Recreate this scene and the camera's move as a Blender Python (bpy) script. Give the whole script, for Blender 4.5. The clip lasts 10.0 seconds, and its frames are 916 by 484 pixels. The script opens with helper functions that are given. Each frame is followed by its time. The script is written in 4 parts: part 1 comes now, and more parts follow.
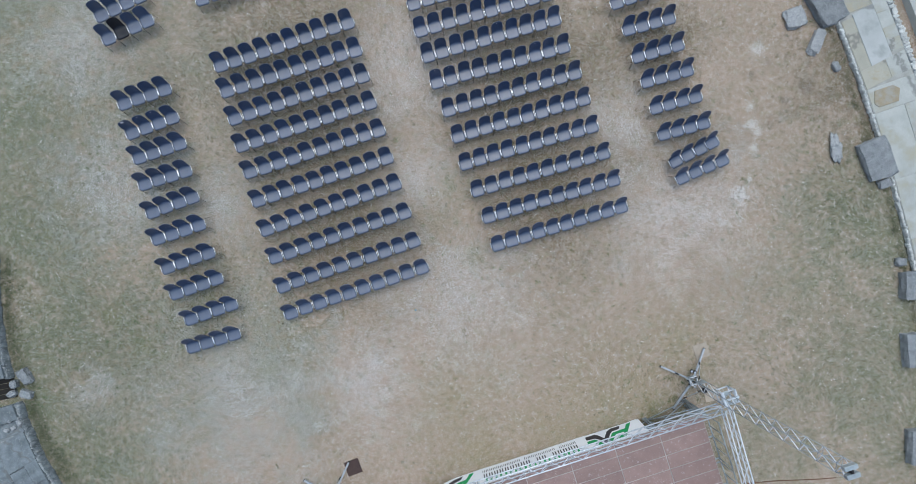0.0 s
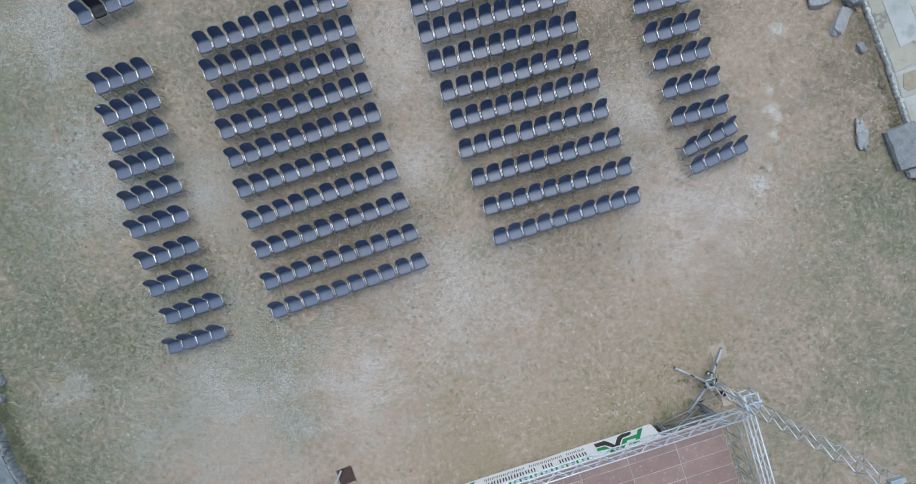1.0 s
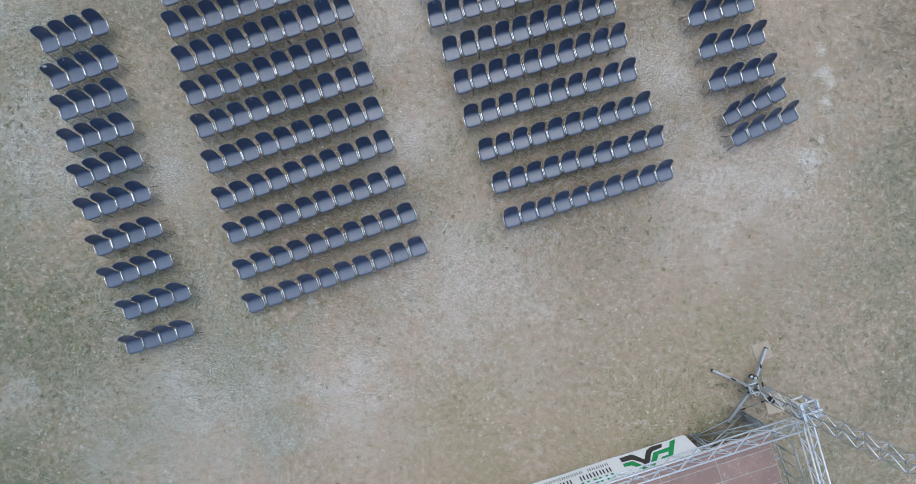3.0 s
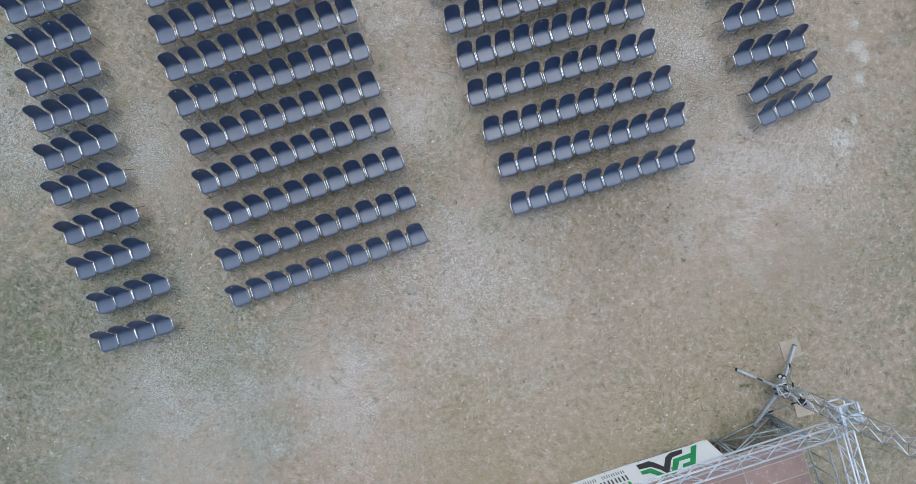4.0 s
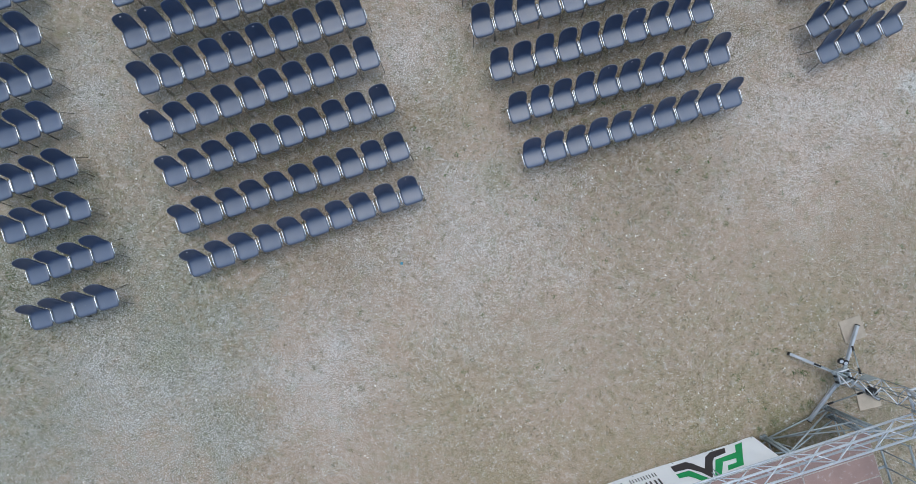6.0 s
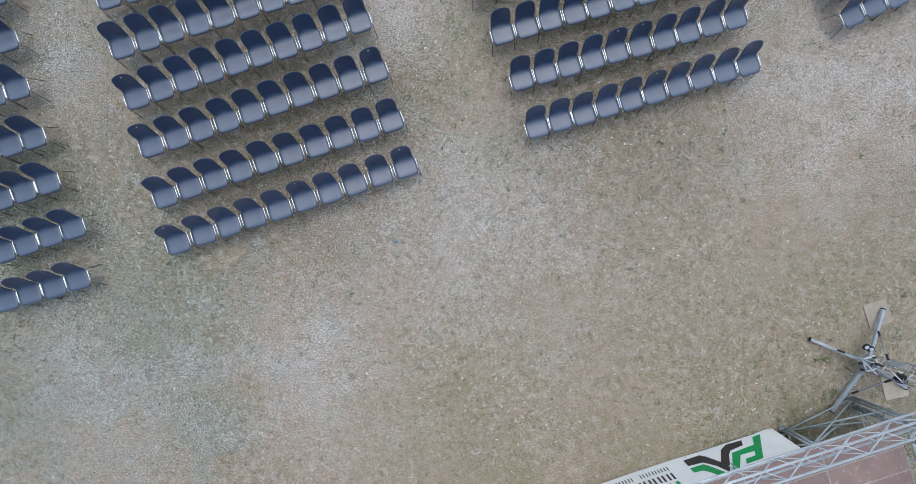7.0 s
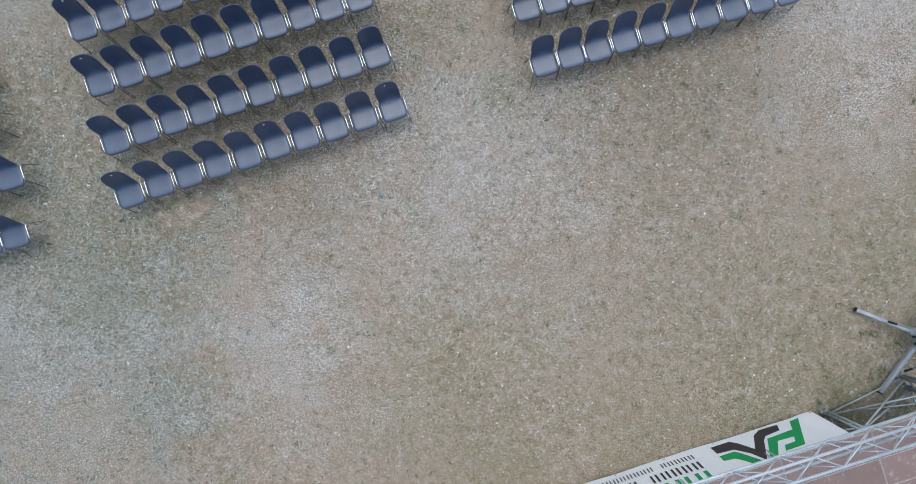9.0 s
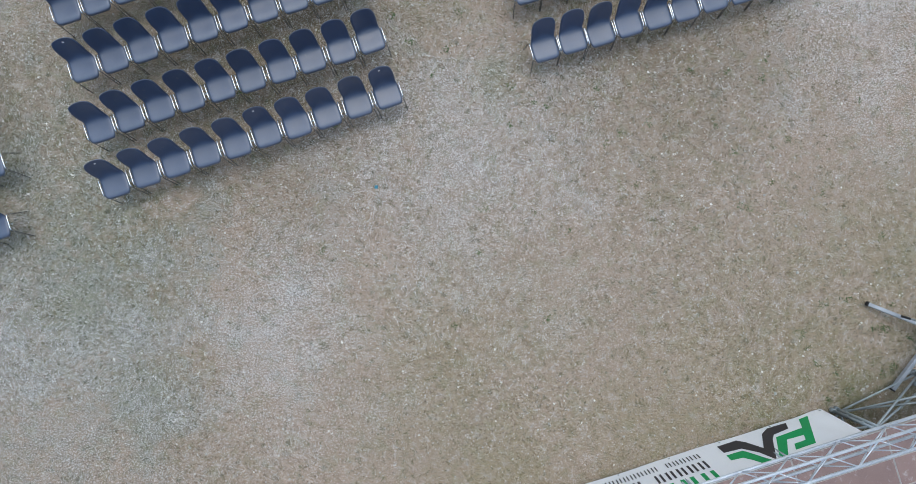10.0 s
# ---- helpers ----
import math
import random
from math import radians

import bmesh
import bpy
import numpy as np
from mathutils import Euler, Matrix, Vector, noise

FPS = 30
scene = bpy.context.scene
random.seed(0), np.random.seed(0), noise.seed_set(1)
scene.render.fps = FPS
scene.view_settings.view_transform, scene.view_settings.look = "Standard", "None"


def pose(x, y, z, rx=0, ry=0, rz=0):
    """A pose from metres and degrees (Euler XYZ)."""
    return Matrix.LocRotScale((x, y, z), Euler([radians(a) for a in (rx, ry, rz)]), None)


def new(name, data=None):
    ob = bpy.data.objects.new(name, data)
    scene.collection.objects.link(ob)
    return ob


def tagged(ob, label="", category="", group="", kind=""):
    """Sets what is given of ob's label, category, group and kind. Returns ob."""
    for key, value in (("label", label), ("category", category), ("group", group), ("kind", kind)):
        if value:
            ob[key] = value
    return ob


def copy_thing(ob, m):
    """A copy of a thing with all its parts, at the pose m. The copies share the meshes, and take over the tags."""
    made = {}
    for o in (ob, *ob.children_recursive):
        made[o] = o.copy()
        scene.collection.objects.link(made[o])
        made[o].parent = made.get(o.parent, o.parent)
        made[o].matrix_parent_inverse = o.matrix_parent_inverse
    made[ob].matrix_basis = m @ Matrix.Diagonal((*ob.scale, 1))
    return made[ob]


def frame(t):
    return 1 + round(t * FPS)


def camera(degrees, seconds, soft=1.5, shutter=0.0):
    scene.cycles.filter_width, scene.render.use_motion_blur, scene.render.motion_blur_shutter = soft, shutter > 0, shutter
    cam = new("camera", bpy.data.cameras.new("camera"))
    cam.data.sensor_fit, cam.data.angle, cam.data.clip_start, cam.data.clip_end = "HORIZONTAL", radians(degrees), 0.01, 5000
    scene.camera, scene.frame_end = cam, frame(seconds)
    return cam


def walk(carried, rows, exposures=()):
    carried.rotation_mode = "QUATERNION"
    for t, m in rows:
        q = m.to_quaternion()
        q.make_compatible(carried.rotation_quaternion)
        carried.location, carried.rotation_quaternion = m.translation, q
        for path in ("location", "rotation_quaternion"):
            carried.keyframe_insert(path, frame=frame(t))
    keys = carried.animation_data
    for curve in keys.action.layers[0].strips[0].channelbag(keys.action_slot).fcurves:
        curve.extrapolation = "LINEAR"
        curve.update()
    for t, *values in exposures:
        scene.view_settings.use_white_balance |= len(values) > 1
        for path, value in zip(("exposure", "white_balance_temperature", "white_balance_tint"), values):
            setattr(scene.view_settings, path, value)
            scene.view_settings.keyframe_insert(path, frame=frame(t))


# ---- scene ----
cam = camera(88.0, 10.0, soft=0.6)
PATH = [
    (0.0, 0.203, 0.178, 17.555, -0.201, -1.044, 0.104),
    (0.5, 0.249, 0.032, 17.027, -0.149, -0.949, 0.100),
    (1.0, 0.246, -0.109, 16.445, -0.066, -0.944, 0.100),
    (1.5, 0.211, -0.221, 15.914, -0.070, -0.982, 0.098),
    (2.0, 0.163, -0.364, 15.357, -0.060, -1.028, 0.097),
    (2.5, 0.174, -0.492, 14.818, -0.081, -0.901, 0.105),
    (4.0, 0.074, -0.968, 13.141, 0.020, -0.984, 0.137),
    (4.5, 0.054, -1.196, 12.599, -0.004, -1.007, 0.134),
    (5.0, 0.042, -1.457, 12.032, 0.027, -1.040, 0.158),
    (5.5, 0.047, -1.685, 11.520, 0.044, -1.041, 0.205),
    (7.0, 0.117, -2.431, 10.335, 0.166, -1.129, 0.303),
    (7.5, 0.128, -2.688, 9.971, 0.100, -1.197, 0.309),
    (8.0, 0.175, -2.968, 9.562, 0.146, -1.100, 0.353),
    (8.5, 0.214, -3.160, 9.198, 0.177, -1.081, 0.364),
    (9.0, 0.263, -3.278, 9.037, 0.134, -1.007, 0.448),
    (9.5, 0.272, -3.349, 8.953, 0.103, -1.089, 0.430),
    (10.0, 0.319, -3.413, 8.726, 0.032, -0.986, 0.437),
]
walk(cam, [(t, pose(*row)) for t, *row in PATH], exposures=[(0.0, 0.05), (5.0, 0.02), (10.0, -0.05)])

# ---- overcast daylight ----
world = bpy.data.worlds.new("overcast_sky")
scene.world = world
world.use_nodes = True
wn, wl = world.node_tree.nodes, world.node_tree.links
sky = wn.new("ShaderNodeTexSky")
sky.sky_type, sky.sun_disc = "NISHITA", False
sky.sun_elevation, sky.sun_rotation = radians(70), radians(0)
sky.air_density, sky.dust_density, sky.ozone_density = 1.0, 6.0, 1.0
cloud = wn.new("ShaderNodeHueSaturation")
cloud.inputs["Saturation"].default_value = 1.05
wl.new(sky.outputs["Color"], cloud.inputs["Color"])
veil = wn.new("ShaderNodeMix")
veil.data_type, veil.blend_type = "RGBA", "MULTIPLY"
veil.inputs[0].default_value, veil.inputs[7].default_value = 1.0, (0.88, 0.97, 1.06, 1.0)
wl.new(cloud.outputs["Color"], veil.inputs[6])
wl.new(veil.outputs[2], wn["Background"].inputs["Color"])
wn["Background"].inputs["Strength"].default_value = 0.105
sun_data = bpy.data.lights.new("sun", "SUN")
sun_data.energy, sun_data.angle, sun_data.color = 1.4, radians(130), (0.69, 0.895, 1.03)
sun = new("sun", sun_data)
sun.matrix_world = pose(0, 0, 30, -20, 0, 0)

# ---- materials ----


def ramp(nodes, links, source, stops):
    r = nodes.new("ShaderNodeValToRGB")
    while len(r.color_ramp.elements) < len(stops):
        r.color_ramp.elements.new(0.5)
    for e, (p, c) in zip(r.color_ramp.elements, stops):
        e.position, e.color = p, (*c, 1.0)
    links.new(source, r.inputs["Fac"])
    return r.outputs["Color"]


def noise_tex(nodes, links, vec, scale, detail=4.0, rough=0.55, distortion=0.0):
    n = nodes.new("ShaderNodeTexNoise")
    n.inputs["Scale"].default_value, n.inputs["Detail"].default_value = scale, detail
    n.inputs["Roughness"].default_value, n.inputs["Distortion"].default_value = rough, distortion
    links.new(vec, n.inputs["Vector"])
    return n.outputs["Fac"]


def mixed(nodes, links, fac, a, b, mode="MIX"):
    m = nodes.new("ShaderNodeMix")
    m.data_type, m.blend_type = "RGBA", mode
    for i, v in ((0, fac), (6, a), (7, b)):
        if isinstance(v, (int, float)):
            m.inputs[i].default_value = v
        elif isinstance(v, tuple):
            m.inputs[i].default_value = (*v, 1.0)
        else:
            links.new(v, m.inputs[i])
    return m.outputs[2]


def calc(nodes, links, op, a, b=0.0, c=None):
    m = nodes.new("ShaderNodeMath")
    m.operation = op
    for i, v in enumerate((a, b, c)):
        if v is None:
            continue
        if isinstance(v, (int, float)):
            m.inputs[i].default_value = v
        else:
            links.new(v, m.inputs[i])
    return m.outputs[0]


def fresh(name):
    m = bpy.data.materials.new(name)
    m.use_nodes = True
    nodes, links = m.node_tree.nodes, m.node_tree.links
    coords = nodes.new("ShaderNodeTexCoord").outputs["Object"]
    return m, nodes, links, nodes["Principled BSDF"], coords


def surface(name, a, b, scale=6.0, fine=60.0, rough=0.6, metal=0.0, bump=0.2, dirt=None, dirt_scale=1.5, dirt_at=0.62, vary=0.12, depth=0.004, island=False, amp=0.5, cracks=0.0):
    """Two-tone surface with a coarse and a fine grain, optional dirt patches and a small change from piece to piece."""
    m, nodes, links, bsdf, coords = fresh(name)
    info = nodes.new("ShaderNodeNewGeometry").outputs["Random Per Island"] if island else nodes.new("ShaderNodeObjectInfo").outputs["Random"]
    shift = nodes.new("ShaderNodeVectorMath")
    shift.operation = "ADD"
    links.new(coords, shift.inputs[0])
    off = nodes.new("ShaderNodeCombineXYZ")
    links.new(calc(nodes, links, "MULTIPLY", info, 37.0), off.inputs[0])
    links.new(calc(nodes, links, "MULTIPLY", info, 91.0), off.inputs[1])
    links.new(off.outputs[0], shift.inputs[1])
    vec = shift.outputs[0]
    coarse = noise_tex(nodes, links, vec, scale, 5.0)
    grain = noise_tex(nodes, links, vec, fine, 3.0, 0.6)
    col = mixed(nodes, links, ramp(nodes, links, coarse, [(0.35, (0, 0, 0)), (0.65, (1, 1, 1))]), a, b)
    shade = calc(nodes, links, "MULTIPLY_ADD", grain, amp, 1.0 - amp / 2)
    lift = calc(nodes, links, "MULTIPLY_ADD", info, 2 * vary, 1.0 - vary)
    grey = nodes.new("ShaderNodeCombineColor")
    both = calc(nodes, links, "MULTIPLY", shade, lift)
    for i in range(3):
        links.new(both, grey.inputs[i])
    col = mixed(nodes, links, 1.0, col, grey.outputs[0], "MULTIPLY")
    if dirt:
        spots = noise_tex(nodes, links, vec, dirt_scale, 6.0, 0.65)
        fac = ramp(nodes, links, spots, [(dirt_at - 0.05, (0, 0, 0)), (dirt_at + 0.08, (1, 1, 1))])
        col = mixed(nodes, links, fac, col, dirt)
    if cracks:
        bent = mixed(nodes, links, 0.35, vec, nodes.new("ShaderNodeTexNoise").outputs["Color"])
        cell = nodes.new("ShaderNodeTexVoronoi")
        cell.feature = "DISTANCE_TO_EDGE"
        cell.inputs["Scale"].default_value = cracks
        links.new(bent, cell.inputs["Vector"])
        line = ramp(nodes, links, cell.outputs["Distance"], [(0.004, (1, 1, 1)), (0.016, (0, 0, 0))])
        col = mixed(nodes, links, calc(nodes, links, "MULTIPLY", line, 0.6), col, (0.15, 0.15, 0.14))
    links.new(col, bsdf.inputs["Base Color"])
    bsdf.inputs["Metallic"].default_value = metal
    rr = calc(nodes, links, "MULTIPLY_ADD", coarse, 0.25, rough - 0.125)
    links.new(rr, bsdf.inputs["Roughness"])
    if bump:
        bp = nodes.new("ShaderNodeBump")
        bp.inputs["Strength"].default_value, bp.inputs["Distance"].default_value = bump, depth
        links.new(grain, bp.inputs["Height"])
        links.new(bp.outputs[0], bsdf.inputs["Normal"])
    return m


def ground_material():
    m, nodes, links, bsdf, coords = fresh("dry_grass_and_grit")
    sep = nodes.new("ShaderNodeSeparateXYZ")
    links.new(coords, sep.inputs[0])
    warp = noise_tex(nodes, links, coords, 0.5, 4.0, 0.6)
    broad = noise_tex(nodes, links, coords, 0.28, 6.0, 0.62)
    mid = noise_tex(nodes, links, coords, 1.3, 9.0, 0.74)
    clump = noise_tex(nodes, links, coords, 5.5, 7.0, 0.72)
    speck = noise_tex(nodes, links, coords, 30.0, 6.0, 0.80)
    grain = noise_tex(nodes, links, coords, 75.0, 4.0, 0.78)
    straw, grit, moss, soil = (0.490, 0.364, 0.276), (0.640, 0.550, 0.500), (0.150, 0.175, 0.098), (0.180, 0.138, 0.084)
    col = mixed(nodes, links, ramp(nodes, links, broad, [(0.38, (0, 0, 0)), (0.62, (1, 1, 1))]), straw, (0.405, 0.306, 0.222))
    ragged = calc(nodes, links, "ADD", calc(nodes, links, "MULTIPLY_ADD", mid, 3.4, -1.7), calc(nodes, links, "MULTIPLY_ADD", clump, 1.8, -0.9))
    flecks = calc(nodes, links, "ADD", calc(nodes, links, "MULTIPLY_ADD", speck, 2.6, -1.3), calc(nodes, links, "MULTIPLY_ADD", grain, 1.6, -0.8))
    wob = calc(nodes, links, "MULTIPLY_ADD", warp, 3.0, -1.5)

    def spot(x, y, r):
        dx, dy = calc(nodes, links, "SUBTRACT", sep.outputs[0], x), calc(nodes, links, "SUBTRACT", sep.outputs[1], y)
        d = calc(nodes, links, "SQRT", calc(nodes, links, "ADD", calc(nodes, links, "MULTIPLY", dx, dx), calc(nodes, links, "MULTIPLY", dy, dy)))
        return calc(nodes, links, "SUBTRACT", 1.0, calc(nodes, links, "DIVIDE", d, 1.5 * r))

    def patches(places):
        total = -1.0
        for p in places:
            total = calc(nodes, links, "MAXIMUM", total, spot(*p))
        return total

    def cover(places, colour, cut, strength, sharp=0.8):
        nonlocal col
        f = calc(nodes, links, "MULTIPLY_ADD", patches(places), 1.3, -cut)
        f = calc(nodes, links, "ADD", calc(nodes, links, "MULTIPLY_ADD", ragged, 1.15, f), calc(nodes, links, "MULTIPLY", wob, 0.55))
        f = calc(nodes, links, "ADD", f, flecks)
        f = calc(nodes, links, "MULTIPLY", ramp(nodes, links, calc(nodes, links, "DIVIDE", f, 1.6), [(0.0, (0, 0, 0)), (sharp / 1.6, (1, 1, 1))]), strength)
        col = mixed(nodes, links, f, col, colour)
        return f

    # warm bare earth, brown soil, green moss, pale grit; some covers also carry painted shade
    cover([(5.2, -2.2, 2.6), (3.0, -4.0, 2.2), (-0.7, -6.5, 2.2), (-3.5, -7.3, 1.8), (12.0, 6.5, 2.4), (14.0, 5.0, 2.2), (9.8, 7.5, 1.6)], (0.47, 0.355, 0.265), 0.25, 0.65, 1.5)
    cover([(0.4, -5.4, 1.9), (7.4, -5.6, 2.2), (5.4, -6.6, 1.8), (8.6, -3.6, 1.4), (-5.6, -3.2, 1.4), (-0.4, 1.0, 1.2), (4.0, -7.6, 1.8), (1.6, -7.8, 1.6)], (0.36, 0.285, 0.165), 0.0, 0.75, 1.4)
    # brown soil; under the chair rows its strength also paints the chairs' shade
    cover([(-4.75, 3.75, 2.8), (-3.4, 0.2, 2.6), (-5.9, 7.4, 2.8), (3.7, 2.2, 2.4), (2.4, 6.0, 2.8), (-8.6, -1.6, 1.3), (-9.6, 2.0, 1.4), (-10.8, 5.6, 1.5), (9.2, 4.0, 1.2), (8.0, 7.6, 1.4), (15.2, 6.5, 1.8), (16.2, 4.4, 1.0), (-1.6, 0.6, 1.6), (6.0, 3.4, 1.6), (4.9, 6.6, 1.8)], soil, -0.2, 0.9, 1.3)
    cover([(11.45, 6.38, 0.30), (12.11, 6.84, 0.26), (12.81, 5.44, 0.28), (13.59, 5.89, 0.30), (12.18, 4.54, 0.32), (14.93, -0.79, 0.28)], (0.17, 0.135, 0.10), 0.5, 0.65, 0.9)
    # moss, made stronger on the left to paint in the lens's edge darkening
    moss_and_falloff = cover([(-11.3, -3.8, 3.0), (-14.8, 0.5, 3.4), (-15.2, 5.0, 3.4), (-13.6, -3.0, 2.8), (-15.0, -6.4, 2.6), (-12.6, -7.6, 2.8), (-15.5, 9.5, 3.2), (-6.4, -4.2, 2.0), (-9.0, -3.4, 1.9), (-9.2, -5.8, 1.6), (-5.2, -6.2, 0.9), (15.2, 1.4, 2.0)], moss, -0.10, 0.9, 1.4)
    cover([(16.8, -3.4, 4.0), (14.0, -1.4, 2.6), (11.6, -7.6, 3.2)], (0.235, 0.235, 0.150), 0.0, 0.62, 1.5)
    cover([(14.9, 7.9, 0.6), (15.6, 6.6, 0.6), (16.0, 5.4, 0.6), (16.2, 4.6, 0.5), (17.0, 1.2, 0.8)], (0.25, 0.185, 0.115), 0.3, 0.75, 1.2)
    # broad grey-green dimming of the left side, lens falloff put into the colour
    cover([(-9.5, -4.5, 3.6), (-8.2, -1.5, 2.2), (-9.4, 3.0, 2.6), (-10.4, 7.0, 3.0)], (0.255, 0.250, 0.185), -0.35, 0.5, 1.6)
    cover([(-15.2, 0.5, 3.4), (-15.6, 5.0, 3.2), (-14.6, -3.5, 2.2), (-15.2, -6.6, 2.2), (-13.6, -8.2, 2.4), (-15.6, 9.5, 3.4), (17.5, -5.0, 3.2), (17.0, 0.5, 1.6)], moss, -0.25, 0.7, 1.5)
    pale = cover([(-1.2, 6.6, 2.4), (-1.0, 2.5, 1.6), (0.3, -2.0, 2.8), (-2.8, -4.9, 2.2), (8.8, 1.5, 3.0), (6.6, 4.5, 1.6)], grit, 0.30, 0.75, 1.5)
    # left-hand grit, greyer and darker for the same lens falloff
    pale = calc(nodes, links, "MAXIMUM", pale, cover([(-7.4, -5.8, 3.4), (-13.4, 7.2, 2.4), (-12.0, 2.2, 2.6), (-8.3, 1.5, 1.4), (-12.8, -5.4, 1.0)], (0.475, 0.455, 0.435), 0.30, 0.7, 1.5))
    cover([(11.55, 4.60, 0.30), (11.74, 4.25, 0.24), (11.57, 3.66, 0.22), (11.45, 5.2, 0.24), (11.06, 1.86, 0.34), (11.70, 2.03, 0.24), (11.45, 2.5, 0.16), (10.36, 0.86, 0.18), (11.75, 7.35, 0.4)], (0.68, 0.66, 0.63), 0.50, 0.9, 0.9)
    cover([(-11.0, -3.7, 0.8), (-10.3, -4.1, 0.5), (-12.2, -2.6, 0.6), (-8.6, -2.2, 0.6), (7.8, -6.2, 0.8), (6.2, -6.9, 0.8), (-6.6, -4.6, 0.5), (0.2, 2.2, 0.8), (1.2, -0.4, 0.5)], (0.185, 0.190, 0.070), 0.45, 0.7, 1.2)
    # worn lighter and mossy darker clumps a hand or two wide
    f = ramp(nodes, links, clump, [(0.53, (0, 0, 0)), (0.63, (1, 1, 1))])
    col = mixed(nodes, links, calc(nodes, links, "MULTIPLY", f, 0.42), col, (0.165, 0.155, 0.092))
    f = ramp(nodes, links, clump, [(0.36, (1, 1, 1)), (0.47, (0, 0, 0))])
    col = mixed(nodes, links, calc(nodes, links, "MULTIPLY", f, 0.55), col, (0.60, 0.55, 0.50))
    # olive and rusty mottling
    tint = noise_tex(nodes, links, coords, 3.3, 5.0, 0.62, 0.6)
    f = ramp(nodes, links, tint, [(0.52, (0, 0, 0)), (0.64, (1, 1, 1))])
    col = mixed(nodes, links, calc(nodes, links, "MULTIPLY", f, 0.34), col, (0.270, 0.265, 0.140))
    f = ramp(nodes, links, tint, [(0.36, (1, 1, 1)), (0.46, (0, 0, 0))])
    col = mixed(nodes, links, calc(nodes, links, "MULTIPLY", f, 0.30), col, (0.45, 0.325, 0.235))
    # single small tufts
    vor = nodes.new("ShaderNodeTexVoronoi")
    vor.inputs["Scale"].default_value = 4.6
    links.new(coords, vor.inputs["Vector"])
    pick = nodes.new("ShaderNodeSeparateColor")
    links.new(vor.outputs["Color"], pick.inputs[0])
    size = calc(nodes, links, "ADD", calc(nodes, links, "MULTIPLY_ADD", pick.outputs[0], 0.40, -0.20), calc(nodes, links, "MULTIPLY_ADD", mid, 0.9, -0.36))
    inside = calc(nodes, links, "SUBTRACT", size, calc(nodes, links, "ADD", vor.outputs["Distance"], calc(nodes, links, "MULTIPLY_ADD", speck, 0.70, -0.35)))
    f = ramp(nodes, links, inside, [(0.0, (0, 0, 0)), (0.12, (1, 1, 1))])
    col = mixed(nodes, links, calc(nodes, links, "MULTIPLY", f, 0.5), col, mixed(nodes, links, pick.outputs[1], (0.085, 0.115, 0.060), (0.155, 0.145, 0.085)))
    # a dense scatter of small dark plants, thicker where the ground is mossy
    dots = nodes.new("ShaderNodeTexVoronoi")
    dots.inputs["Scale"].default_value = 10.5
    links.new(coords, dots.inputs["Vector"])
    pick2 = nodes.new("ShaderNodeSeparateColor")
    links.new(dots.outputs["Color"], pick2.inputs[0])
    size = calc(nodes, links, "ADD", calc(nodes, links, "MULTIPLY_ADD", pick2.outputs[0], 0.60, -0.27), calc(nodes, links, "ADD", calc(nodes, links, "MULTIPLY", moss_and_falloff, 0.22), calc(nodes, links, "MULTIPLY_ADD", mid, 0.8, -0.36)))
    inside = calc(nodes, links, "SUBTRACT", size, calc(nodes, links, "ADD", dots.outputs["Distance"], calc(nodes, links, "MULTIPLY_ADD", speck, 0.8, -0.40)))
    f = ramp(nodes, links, inside, [(0.0, (0, 0, 0)), (0.14, (1, 1, 1))])
    col = mixed(nodes, links, calc(nodes, links, "MULTIPLY", calc(nodes, links, "MULTIPLY_ADD", moss_and_falloff, 0.25, 0.50), f), col, mixed(nodes, links, pick2.outputs[1], (0.090, 0.110, 0.058), (0.150, 0.128, 0.080)))
    # blades and grains, denser white grains where the grit lies bare
    f = ramp(nodes, links, speck, [(0.36, (0.36, 0.36, 0.335)), (0.50, (0.95, 0.95, 0.95)), (0.60, (1.16, 1.16, 1.16))])
    col = mixed(nodes, links, 0.95, col, f, "MULTIPLY")
    f = ramp(nodes, links, calc(nodes, links, "MULTIPLY_ADD", pale, 0.07, speck), [(0.575, (0, 0, 0)), (0.64, (1, 1, 1))])
    col = mixed(nodes, links, calc(nodes, links, "MULTIPLY", f, 0.75), col, (0.78, 0.75, 0.71))
    f = ramp(nodes, links, grain, [(0.37, (0.10, 0.10, 0.095)), (0.52, (1.10, 1.10, 1.10))])
    col = mixed(nodes, links, calc(nodes, links, "MULTIPLY_ADD", pale, 0.55, 0.50), col, f, "MULTIPLY")
    f = ramp(nodes, links, calc(nodes, links, "MULTIPLY_ADD", pale, 0.06, grain), [(0.575, (0, 0, 0)), (0.625, (1, 1, 1))])
    col = mixed(nodes, links, calc(nodes, links, "MULTIPLY", f, 0.85), col, (0.86, 0.85, 0.83))
    links.new(col, bsdf.inputs["Base Color"])
    bsdf.inputs["Roughness"].default_value = 0.95
    bsdf.inputs["Specular IOR Level"].default_value = 0.15
    bp = nodes.new("ShaderNodeBump")
    bp.inputs["Strength"].default_value, bp.inputs["Distance"].default_value = 0.7, 0.02
    links.new(calc(nodes, links, "ADD", speck, clump), bp.inputs["Height"])
    links.new(bp.outputs[0], bsdf.inputs["Normal"])
    return m


